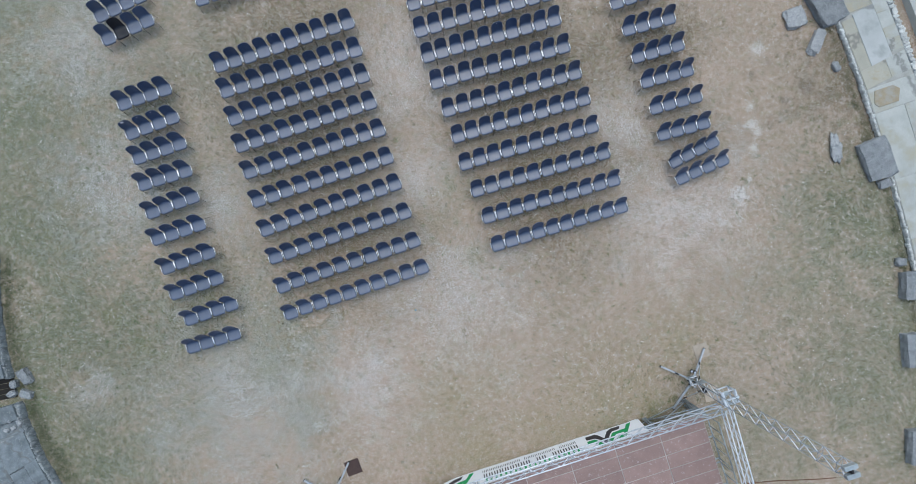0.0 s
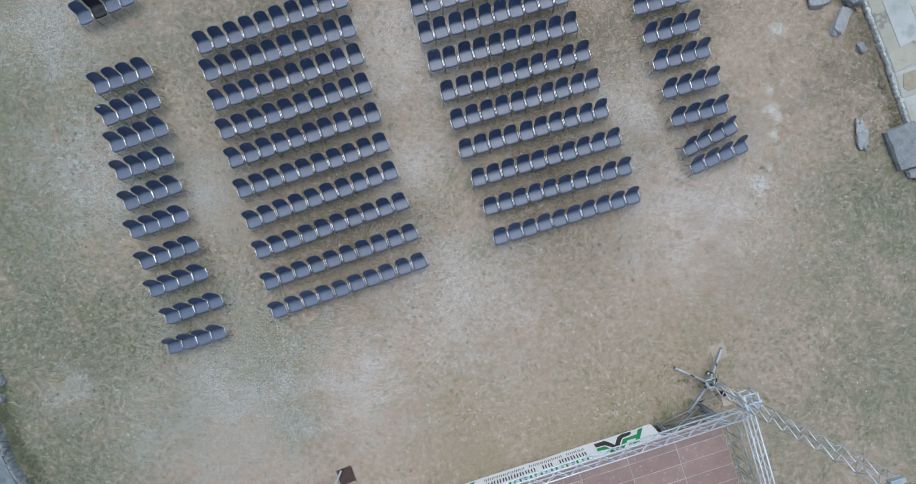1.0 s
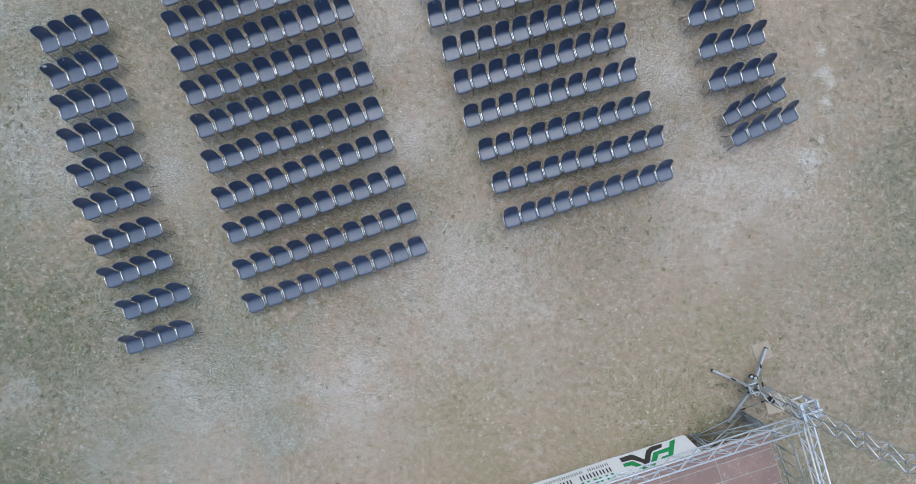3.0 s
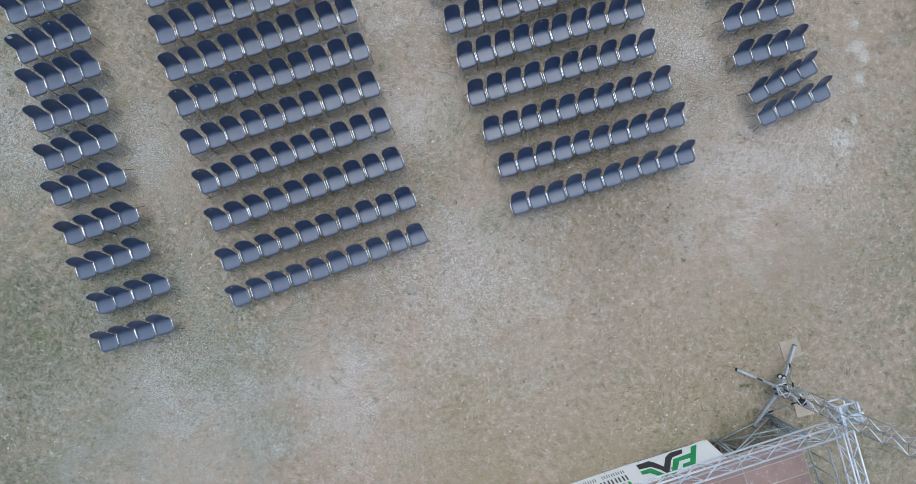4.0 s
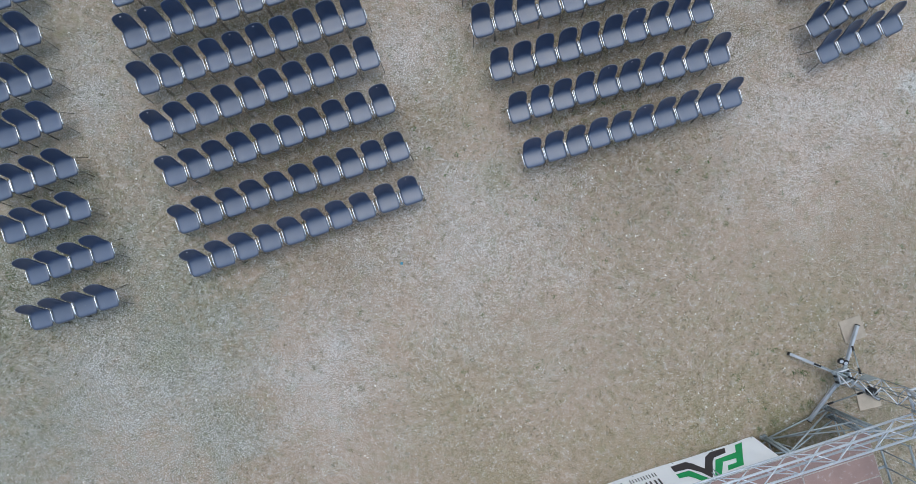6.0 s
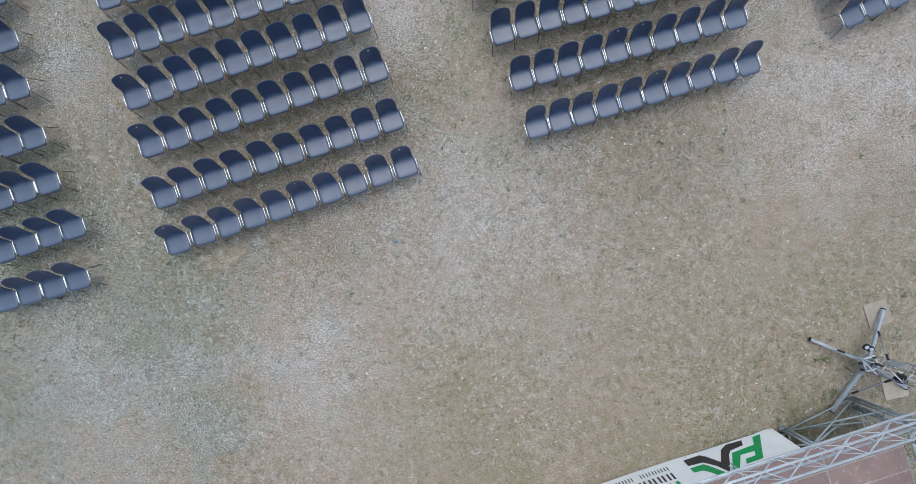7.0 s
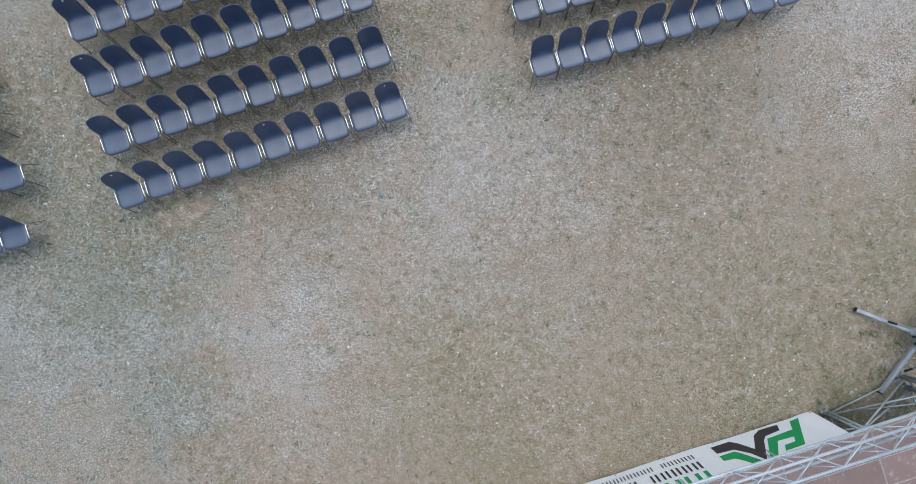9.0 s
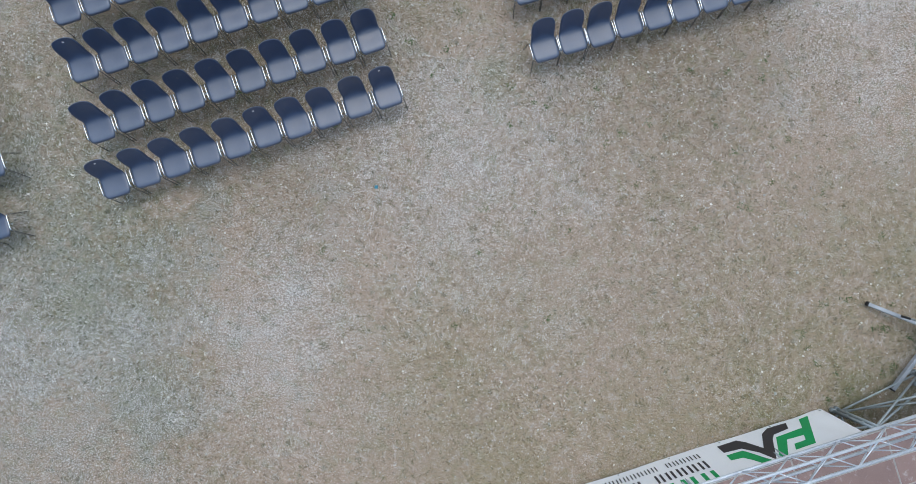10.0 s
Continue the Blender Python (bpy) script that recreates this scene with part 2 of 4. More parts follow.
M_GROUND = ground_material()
M_SHELL = surface("navy_plastic", (0.008, 0.029, 0.086), (0.011, 0.036, 0.102), 5.0, 90.0, 0.46, 0.0, 0.04, dirt=(0.055, 0.072, 0.105), dirt_scale=12.0, dirt_at=0.67, vary=0.14, depth=0.001)
M_SHELL.node_tree.nodes["Principled BSDF"].inputs["Specular IOR Level"].default_value = 1.0
M_SHELL.node_tree.nodes["Principled BSDF"].inputs["Coat Weight"].default_value = 1.0
M_SHELL.node_tree.nodes["Principled BSDF"].inputs["Coat Roughness"].default_value = 0.42


def seat_dust_and_sheen(mt):
    """Uneven dust on a shell's seat pan, with the sky's sheen painted into its colour."""
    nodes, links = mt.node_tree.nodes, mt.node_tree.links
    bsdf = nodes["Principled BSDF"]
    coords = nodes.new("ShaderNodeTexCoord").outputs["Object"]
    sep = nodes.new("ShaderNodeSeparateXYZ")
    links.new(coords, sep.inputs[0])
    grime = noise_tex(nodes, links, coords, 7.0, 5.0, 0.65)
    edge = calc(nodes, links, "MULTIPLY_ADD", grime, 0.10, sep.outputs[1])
    # palest at the front edge, fading to the fold, as the reflected sky does
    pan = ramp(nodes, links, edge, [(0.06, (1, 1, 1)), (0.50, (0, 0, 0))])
    dust_sheen = calc(nodes, links, "MULTIPLY", pan, calc(nodes, links, "MULTIPLY_ADD", grime, 0.56, 0.32))
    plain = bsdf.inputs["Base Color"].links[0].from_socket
    links.new(mixed(nodes, links, dust_sheen, plain, (0.118, 0.156, 0.232)), bsdf.inputs["Base Color"])


seat_dust_and_sheen(M_SHELL)
M_BLACK_SHELL = surface("black_plastic", (0.008, 0.009, 0.014), (0.012, 0.013, 0.02), 5.0, 90.0, 0.36, 0.0, 0.04, vary=0.05, depth=0.001)
M_CHROME = surface("chromed_steel", (0.86, 0.87, 0.89), (0.76, 0.77, 0.79), 12.0, 120.0, 0.2, 1.0, 0.05, vary=0.06, depth=0.001)
M_ALU = surface("aluminium_tube", (0.76, 0.80, 0.85), (0.62, 0.66, 0.71), 5.0, 80.0, 0.42, 0.45, 0.1, vary=0.1, depth=0.001)
M_OUTRIGGER = surface("dull_aluminium", (0.50, 0.53, 0.58), (0.40, 0.43, 0.47), 6.0, 70.0, 0.5, 0.4, 0.08, vary=0.08)
M_CHORD = surface("grey_mast_tube", (0.46, 0.50, 0.52), (0.36, 0.39, 0.41), 6.0, 70.0, 0.5, 0.4, 0.08, vary=0.06)
# white base colour holds the sky's reflection on the mast braces
M_BRIGHT = surface("sky_lit_brace", (0.88, 0.90, 0.93), (0.82, 0.84, 0.87), 9.0, 80.0, 0.4, 0.0, 0.05, vary=0.08)
M_STEEL = surface("galvanised_steel", (0.42, 0.47, 0.49), (0.31, 0.35, 0.37), 8.0, 70.0, 0.5, 0.4, 0.15, vary=0.1, depth=0.001)
M_RUBBER = surface("black_rubber", (0.015, 0.015, 0.016), (0.028, 0.028, 0.03), 20.0, 120.0, 0.7, 0.0, 0.2)
M_DECK = surface("brown_stage_board", (0.325, 0.214, 0.188), (0.270, 0.180, 0.162), 2.2, 90.0, 0.62, 0.0, 0.1, dirt=(0.50, 0.43, 0.40), dirt_scale=11.0, dirt_at=0.63, vary=0.12, depth=0.001)
M_RIM = surface("worn_panel_edge", (0.58, 0.53, 0.50), (0.46, 0.41, 0.38), 9.0, 70.0, 0.6, 0.0, 0.1, vary=0.1)
M_BANNER = surface("white_banner_vinyl", (0.94, 0.94, 0.95), (0.92, 0.92, 0.94), 1.5, 40.0, 0.45, 0.0, 0.03, vary=0.02, amp=0.06)
M_GREEN = surface("green_print", (0.004, 0.37, 0.115), (0.004, 0.34, 0.105), 3.0, 60.0, 0.45, 0.0, 0.03, vary=0.02)
M_DARK = surface("charcoal_print", (0.040, 0.036, 0.042), (0.05, 0.046, 0.052), 3.0, 60.0, 0.45, 0.0, 0.03, vary=0.02)
M_PLY = surface("plywood", (0.50, 0.42, 0.335), (0.42, 0.355, 0.285), 5.0, 60.0, 0.75, 0.0, 0.15)
M_BROWN_PLY = surface("dark_phenolic_plywood", (0.050, 0.026, 0.022), (0.065, 0.036, 0.03), 6.0, 70.0, 0.5, 0.0, 0.1)
M_ROCK = surface("lichened_limestone", (0.285, 0.305, 0.315), (0.19, 0.205, 0.215), 4.0, 24.0, 0.92, 0.0, 1.0, dirt=(0.44, 0.455, 0.46), dirt_scale=30.0, dirt_at=0.57, vary=0.12, depth=0.04)
M_PALE = surface("pitted_pale_limestone", (0.38, 0.395, 0.40), (0.27, 0.285, 0.29), 9.0, 18.0, 0.94, 0.0, 1.0, dirt=(0.52, 0.525, 0.525), dirt_scale=22.0, dirt_at=0.52, depth=0.05)
M_RUBBLE = surface("dull_rubble", (0.27, 0.295, 0.31), (0.16, 0.178, 0.19), 7.0, 24.0, 0.94, 0.0, 1.0, dirt=(0.56, 0.57, 0.57), dirt_scale=30.0, dirt_at=0.54, depth=0.04)
M_KERB = surface("rubble_kerb", (0.70, 0.71, 0.68), (0.50, 0.515, 0.50), 1.0, 5.0, 0.92, 0.0, 0.9, dirt=(0.38, 0.40, 0.40), dirt_scale=2.0, dirt_at=0.56, vary=0.2, depth=0.03)
M_SLAB = surface("pale_paving", (0.47, 0.485, 0.455), (0.385, 0.40, 0.375), 1.6, 40.0, 0.88, 0.0, 0.3, dirt=(0.41, 0.39, 0.31), dirt_scale=0.8, dirt_at=0.56, vary=0.05, depth=0.006, cracks=0.22)
M_JOINT = surface("dusty_joint_fill", (0.42, 0.42, 0.39), (0.34, 0.34, 0.31), 3.0, 50.0, 0.95, 0.0, 0.4, vary=0.0)
M_BIG = surface("bleached_paving", (0.50, 0.52, 0.51), (0.41, 0.43, 0.42), 0.9, 40.0, 0.88, 0.0, 0.3, dirt=(0.34, 0.36, 0.35), dirt_scale=1.3, dirt_at=0.58, vary=0.05, depth=0.006, cracks=0.25)
M_SAND = surface("tan_paving", (0.44, 0.425, 0.355), (0.385, 0.375, 0.315), 1.4, 40.0, 0.9, 0.0, 0.3, dirt=(0.40, 0.35, 0.25), dirt_scale=1.8, dirt_at=0.58, vary=0.08, depth=0.006, cracks=0.3)
M_OLD = surface("weathered_grey_slab", (0.215, 0.248, 0.266), (0.125, 0.148, 0.160), 3.0, 34.0, 0.92, 0.0, 1.0, dirt=(0.33, 0.355, 0.345), dirt_scale=16.0, dirt_at=0.60, vary=0.12, depth=0.015, cracks=0.5)
M_OLDKERB = surface("lichened_rubble_face", (0.33, 0.365, 0.38), (0.19, 0.215, 0.225), 1.3, 5.0, 0.93, 0.0, 1.0, dirt=(0.48, 0.50, 0.50), dirt_scale=2.6, dirt_at=0.56, vary=0.25, depth=0.03)
M_GRASS = surface("grass_blades", (0.17, 0.155, 0.085), (0.11, 0.115, 0.055), 0.6, 30.0, 0.9, 0.0, 0.0, vary=0.4, island=True)
M_STRAW = surface("straw_blades", (0.40, 0.34, 0.24), (0.30, 0.255, 0.175), 0.6, 30.0, 0.9, 0.0, 0.0, vary=0.35, island=True)
M_WEED = surface("green_weed", (0.075, 0.125, 0.045), (0.095, 0.135, 0.050), 2.0, 30.0, 0.85, 0.0, 0.0, vary=0.3, island=True)
M_MOSS = surface("moss_blades", (0.115, 0.118, 0.065), (0.085, 0.095, 0.052), 0.8, 30.0, 0.95, 0.0, 0.0, vary=0.35, island=True)
M_PEBBLE = surface("white_chips", (0.66, 0.64, 0.58), (0.48, 0.46, 0.42), 3.0, 50.0, 0.9, 0.0, 0.2, vary=0.3, island=True)
# timber darkened to near black: the wall gap's shade is in the colour
M_TIMBER = surface("gap_shade_timber", (0.022, 0.018, 0.014), (0.014, 0.012, 0.010), 9.0, 60.0, 0.9, 0.0, 0.4)
# chrome legs, with their dark mirror image of the ground as base colour
M_LEG = surface("dark_reflection_leg", (0.24, 0.225, 0.205), (0.15, 0.145, 0.135), 8.0, 60.0, 0.45, 0.6, 0.0, vary=0.2)
M_CABLE = surface("rusty_cable", (0.19, 0.075, 0.04), (0.13, 0.06, 0.035), 6.0, 60.0, 0.8, 0.0, 0.2)
M_LABEL = surface("white_sticker", (0.75, 0.75, 0.75), (0.7, 0.7, 0.7), 20.0, 90.0, 0.6, 0.0, 0.0, vary=0.05)

# ---- building helpers ----
STAGE_TURN = 17.5
TURN = pose(0, 0, 0, 0, 0, STAGE_TURN)
MESHES = {}


def laid(u, v, z=0.0, rz=0.0):
    """A pose in the plan of the seating and the stage: u along the rows, v away from the stage."""
    return TURN @ pose(u, v, z, 0, 0, rz)


def root(name, m, label, category, group="", kind=""):
    ob = new(name)
    ob.empty_display_size = 0.2
    ob.matrix_world = m
    return tagged(ob, label, category, group, kind)


def to_mesh(name, bm, *mats, smooth=False):
    me = bpy.data.meshes.new(name)
    bm.normal_update()
    bm.to_mesh(me)
    bm.free()
    for mt in mats:
        me.materials.append(mt)
    if smooth:
        me.shade_smooth()
    return me


def part(name, me, parent, m=None, label=""):
    ob = new(name, me)
    ob.parent = parent
    ob.matrix_basis = m if m is not None else Matrix()
    if label:
        ob["label"] = label
    return ob


def thing(name, me, m, label, category, group="", kind=""):
    ob = new(name, me)
    ob.matrix_world = m
    return tagged(ob, label, category, group, kind)


def box_bm(sx, sy, sz, bevel=0.0, bm=None, at=(0, 0, 0), mat=0):
    """A box standing on z = 0 of its place, with bevelled edges."""
    made = bm or bmesh.new()
    part_bm = bmesh.new()
    bmesh.ops.create_cube(part_bm, size=1.0, matrix=Matrix.Translation((0, 0, sz / 2)) @ Matrix.Diagonal((sx, sy, sz, 1)))
    if bevel:
        bmesh.ops.bevel(part_bm, geom=part_bm.edges[:], offset=bevel, segments=1, affect="EDGES")
    join(made, part_bm, Matrix.Translation(at), mat)
    return made


def join(bm, other, m=None, mat=0):
    m = m if m is not None else Matrix()
    vs = {v: bm.verts.new(m @ v.co) for v in other.verts}
    for f in other.faces:
        g = bm.faces.new([vs[v] for v in f.verts])
        g.material_index, g.smooth = mat, f.smooth
    other.free()


def box_mesh(key, sx, sy, sz, mt, bevel=0.004):
    k = (key, round(sx, 3), round(sy, 3), round(sz, 3), mt.name)
    if k not in MESHES:
        MESHES[k] = to_mesh(key, box_bm(sx, sy, sz, bevel), mt)
    return MESHES[k]


def tube_mesh(key, r, length, mt, sides=8):
    k = (key, round(r, 4), round(length, 3), mt.name)
    if k not in MESHES:
        bm = bmesh.new()
        bmesh.ops.create_cone(bm, cap_ends=True, segments=sides, radius1=r, radius2=r, depth=length)
        for f in bm.faces:
            f.smooth = len(f.verts) == 4
        MESHES[k] = to_mesh(key, bm, mt)
    return MESHES[k]


def tube(name, p, q, r, mt, parent, sides=8, label=""):
    p, q = Vector(p), Vector(q)
    d = q - p
    m = Matrix.Translation((p + q) / 2) @ d.to_track_quat("Z", "Y").to_matrix().to_4x4()
    return part(name, tube_mesh(name, r, d.length, mt, sides), parent, m, label)


def prism_bm(points, z0, z1, bevel=0.0):
    bm = bmesh.new()
    f = bm.faces.new([bm.verts.new((x, y, z0)) for x, y in points])
    f.normal_update()
    if f.normal.z < 0:
        f.normal_flip()
    top = bmesh.ops.extrude_face_region(bm, geom=[f])
    bmesh.ops.translate(bm, verts=[g for g in top["geom"] if isinstance(g, bmesh.types.BMVert)], vec=(0, 0, z1 - z0))
    bmesh.ops.recalc_face_normals(bm, faces=bm.faces[:])
    if bevel:
        bmesh.ops.bevel(bm, geom=[e for e in bm.edges if all(v.co.z > z1 - 1e-4 for v in e.verts)], offset=bevel, segments=1, affect="EDGES")
    return bm


def rock_bm(sx, sy, sz, seed, rounding=0.45, rough=0.16, cuts=5, ridge=0.0):
    """A weathered stone that stands on z = 0."""
    bm = bmesh.new()
    bmesh.ops.create_cube(bm, size=2.0)
    bmesh.ops.subdivide_edges(bm, edges=bm.edges[:], cuts=cuts, use_grid_fill=True)
    for v in bm.verts:
        c = v.co.copy()
        s = c.lerp(c.normalized() * 1.15, rounding)
        n = noise.noise_vector(s * 1.1 + Vector((seed * 7.3, seed * 3.1, seed))) * rough * 1.6
        n += noise.noise_vector(s * 3.3 + Vector((seed, seed * 5.1, 2.0))) * rough * 0.6
        n += noise.noise_vector(s * 8.0 + Vector((seed, seed, 5.0))) * rough * 0.3
        s += n
        if ridge and s.z > 0:
            s.z += ridge * (1.0 - min(1.0, abs(s.x + 0.1) * 1.1)) * 0.8
        v.co = Vector((s.x * sx / 2, s.y * sy / 2, max(-0.03, (s.z + 0.85) * sz / 1.85)))
    for f in bm.faces:
        f.smooth = rounding > 0.3
    return bm


# ---- ground ----


def build_ground():
    axis = np.concatenate([[-2500, -900, -300, -120, -60, -38], np.arange(-28, 28.01, 0.5), [38, 60, 120, 300, 900, 2500]])
    verts, faces, n = [], [], len(axis)
    for y in axis:
        for x in axis:
            near = max(0.0, 1.0 - max(abs(x), abs(y)) / 30.0)
            z = 0.03 * noise.noise((x * 0.35, y * 0.35, 0.3)) * min(1.0, 3 * near) - 0.008
            verts.append((float(x), float(y), float(z)))
    for j in range(n - 1):
        for i in range(n - 1):
            a = j * n + i
            faces.append((a, a + 1, a + n + 1, a + n))
    me = bpy.data.meshes.new("ground")
    me.from_pydata(verts, [], faces)
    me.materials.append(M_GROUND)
    me.shade_smooth()
    thing("ground", me, Matrix(), "dry trampled grass and pale grit of an open-air arena floor", "ground", kind="structure")


def ground_z(x, y):
    return 0.03 * noise.noise((x * 0.35, y * 0.35, 0.3)) - 0.008


build_ground()

# ---- the chairs ----
PROFILE = [(-0.006, 0.392), (0.002, 0.416), (0.022, 0.433), (0.070, 0.440), (0.150, 0.433), (0.235, 0.426), (0.305, 0.428), (0.358, 0.442), (0.398, 0.470), (0.428, 0.512), (0.456, 0.568), (0.486, 0.636), (0.516, 0.702), (0.541, 0.752), (0.556, 0.780), (0.564, 0.796), (0.568, 0.804)]
HALF = [0.156, 0.189, 0.211, 0.223, 0.228, 0.229, 0.226, 0.217, 0.209, 0.205, 0.206, 0.208, 0.205, 0.193, 0.177, 0.152, 0.116]


def shell_mesh(mt):
    nx, ny = 11, len(PROFILE)
    top = []
    for j, ((y, z), h) in enumerate(zip(PROFILE, HALF)):
        back = min(1.0, max(0.0, (j - 6) / 4.0))
        row = []
        for i in range(nx):
            s = -1 + 2 * i / (nx - 1)
            s = math.copysign(abs(s) ** 0.85, s)
            cup = (s * h / 0.2) ** 2
            row.append(Vector((s * h, y - 0.050 * back * cup - 0.012 * (1 - back) * -0.4 * cup, z + (0.010 * cup if back < 1 else 0.0) * (1 - back) - 0.012 * (s ** 6) * (1 - back))))
        top.append(row)
    bm = bmesh.new()
    nrm = []
    for j in range(ny):
        line = []
        for i in range(nx):
            du = top[j][min(i + 1, nx - 1)] - top[j][max(i - 1, 0)]
            dv = top[min(j + 1, ny - 1)][i] - top[max(j - 1, 0)][i]
            line.append(du.cross(dv).normalized())
        nrm.append(line)
    a = [[bm.verts.new(p) for p in row] for row in top]
    b = [[bm.verts.new(top[j][i] - nrm[j][i] * (0.020 if i in (0, nx - 1) or j in (0, ny - 1) else 0.006)) for i in range(nx)] for j in range(ny)]
    for j in range(ny - 1):
        for i in range(nx - 1):
            bm.faces.new((a[j][i], a[j][i + 1], a[j + 1][i + 1], a[j + 1][i]))
            bm.faces.new((b[j][i], b[j + 1][i], b[j + 1][i + 1], b[j][i + 1]))
    edge = [(0, i) for i in range(nx)] + [(j, nx - 1) for j in range(1, ny)] + [(ny - 1, i) for i in range(nx - 2, -1, -1)] + [(j, 0) for j in range(ny - 2, 0, -1)]
    for (j0, i0), (j1, i1) in zip(edge, edge[1:] + edge[:1]):
        bm.faces.new((a[j0][i0], b[j0][i0], b[j1][i1], a[j1][i1]))
    bmesh.ops.recalc_face_normals(bm, faces=bm.faces[:])
    return to_mesh("shell", bm, mt, smooth=True)


def rail_mesh():
    """A bent steel tube beside the seat, turning down at both ends into the legs."""
    if "rail" not in MESHES:
        line = [(0.073, 0.388), (0.080, 0.412), (0.100, 0.430), (0.130, 0.436), (0.320, 0.436), (0.350, 0.430), (0.370, 0.412), (0.377, 0.388)]
        bm, loops = bmesh.new(), []
        for k, (y, z) in enumerate(line):
            y0, z0 = line[max(k - 1, 0)]
            y1, z1 = line[min(k + 1, len(line) - 1)]
            along = Vector((0, y1 - y0, z1 - z0)).normalized()
            side, up = Vector((1, 0, 0)), Vector((1, 0, 0)).cross(along)
            loops.append([bm.verts.new(Vector((0, y, z)) + 0.0115 * (side * math.cos(j * math.tau / 6) + up * math.sin(j * math.tau / 6))) for j in range(6)])
        for p, q in zip(loops, loops[1:]):
            for j in range(6):
                bm.faces.new((p[j], p[(j + 1) % 6], q[(j + 1) % 6], q[j]))
        for end in (loops[0], loops[-1]):
            bm.faces.new(end)
        bmesh.ops.recalc_face_normals(bm, faces=bm.faces[:])
        MESHES["rail"] = to_mesh("seat_rail", bm, M_CHROME, smooth=True)
    return MESHES["rail"]


def build_chair(name, mt, label, sticker=False, note=False):
    ob = root(name, laid(0, 0), label, "chair", "rows of audience chairs")
    part("shell", shell_mesh(mt), ob)
    for s in (-1, 1):
        x = 0.245 * s
        part("seat_rail", rail_mesh(), ob, pose(x, 0, 0), "bright chromed side rail")
        tube("leg", (x, 0.075, 0.395), (x + 0.006 * s, -0.020, 0.0), 0.0080, M_LEG, ob)
        tube("leg", (x, 0.375, 0.395), (x + 0.006 * s, 0.450, 0.0), 0.0080, M_LEG, ob)
    tube("cross_tube", (-0.245, 0.110, 0.400), (0.245, 0.110, 0.400), 0.009, M_LEG, ob)
    tube("cross_tube", (-0.245, 0.320, 0.400), (0.245, 0.320, 0.400), 0.009, M_LEG, ob)
    part("link_hook", box_mesh("link_hook", 0.036, 0.030, 0.006, M_STEEL, 0.002), ob, pose(0.262, 0.20, 0.396))
    if sticker:
        part("number_sticker", box_mesh("number_sticker", 0.030, 0.002, 0.024, M_LABEL, 0.0), ob, pose(0.0, 0.527, 0.742, -23), "small white sticker")
    if note:
        part("paper_note", box_mesh("paper_note", 0.105, 0.002, 0.075, M_LABEL, 0.0), ob, pose(-0.05, 0.522, 0.725, -23, 8), "torn white paper note")
    return ob


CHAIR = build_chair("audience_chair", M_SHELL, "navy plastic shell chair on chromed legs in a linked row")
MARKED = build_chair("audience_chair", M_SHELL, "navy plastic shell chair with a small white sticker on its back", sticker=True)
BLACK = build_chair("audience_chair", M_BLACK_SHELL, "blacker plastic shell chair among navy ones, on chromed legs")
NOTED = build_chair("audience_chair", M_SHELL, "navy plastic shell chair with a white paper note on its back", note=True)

# rows: middle of the seats' front line (u, v), the turn of the row in degrees and the step from chair to chair
ROWS_FAR_SIDE = [(-8.40, 11.36, 8.4, 0.498), (-8.41, 10.48, 6.7, 0.498), (-8.59, 8.04, 1.7, 0.498), (-8.63, 6.97, 3.4, 0.498), (-8.66, 6.03, 1.8, 0.498), (-8.77, 5.06, 0.6, 0.498), (-8.80, 4.05, 2.5, 0.498), (-8.89, 3.07, 1.9, 0.498), (-8.87, 2.01, 2.5, 0.501), (-8.88, 1.03, 1.6, 0.504), (-8.66, 0.00, 2.1, 0.498), (-8.89, -1.02, -0.3, 0.498)]
ROWS_WIDE_A = [(-3.22, 10.81, 0.9, 0.530), (-3.29, 8.35, 1.6, 0.530), (-3.34, 7.38, 0.6, 0.531), (-3.37, 6.39, 1.1, 0.532), (-3.41, 5.39, 1.1, 0.534), (-3.41, 4.38, 0.8, 0.536), (-3.44, 3.33, 1.0, 0.536), (-3.45, 2.30, 1.9, 0.538), (-3.44, 1.24, 1.5, 0.543), (-3.46, 0.16, 1.4, 0.548), (-3.48, -0.84, 1.3, 0.551)]
ROWS_WIDE_B = [(3.93, 8.37, -0.8, 0.526), (3.90, 7.36, -1.0, 0.526), (3.87, 6.40, -1.1, 0.526), (3.89, 5.38, -1.6, 0.527), (4.01, 4.33, -0.8, 0.527), (4.04, 3.33, -0.9, 0.527), (4.02, 2.31, -0.9, 0.529), (4.13, 1.26, -1.1, 0.528), (4.21, 0.23, -1.0, 0.523), (4.21, -0.81, -0.3, 0.520)]
ROWS_NEAR_SIDE = [(9.38, 6.31, 1.4, 0.506), (9.50, 5.22, -1.5, 0.503), (9.54, 4.19, -0.7, 0.498), (9.59, 3.22, -1.3, 0.501), (9.61, 2.21, -2.1, 0.498), (9.59, 1.21, -2.0, 0.498), (9.76, 0.30, 10.1, 0.498), (9.84, -0.38, 6.4, 0.531)]
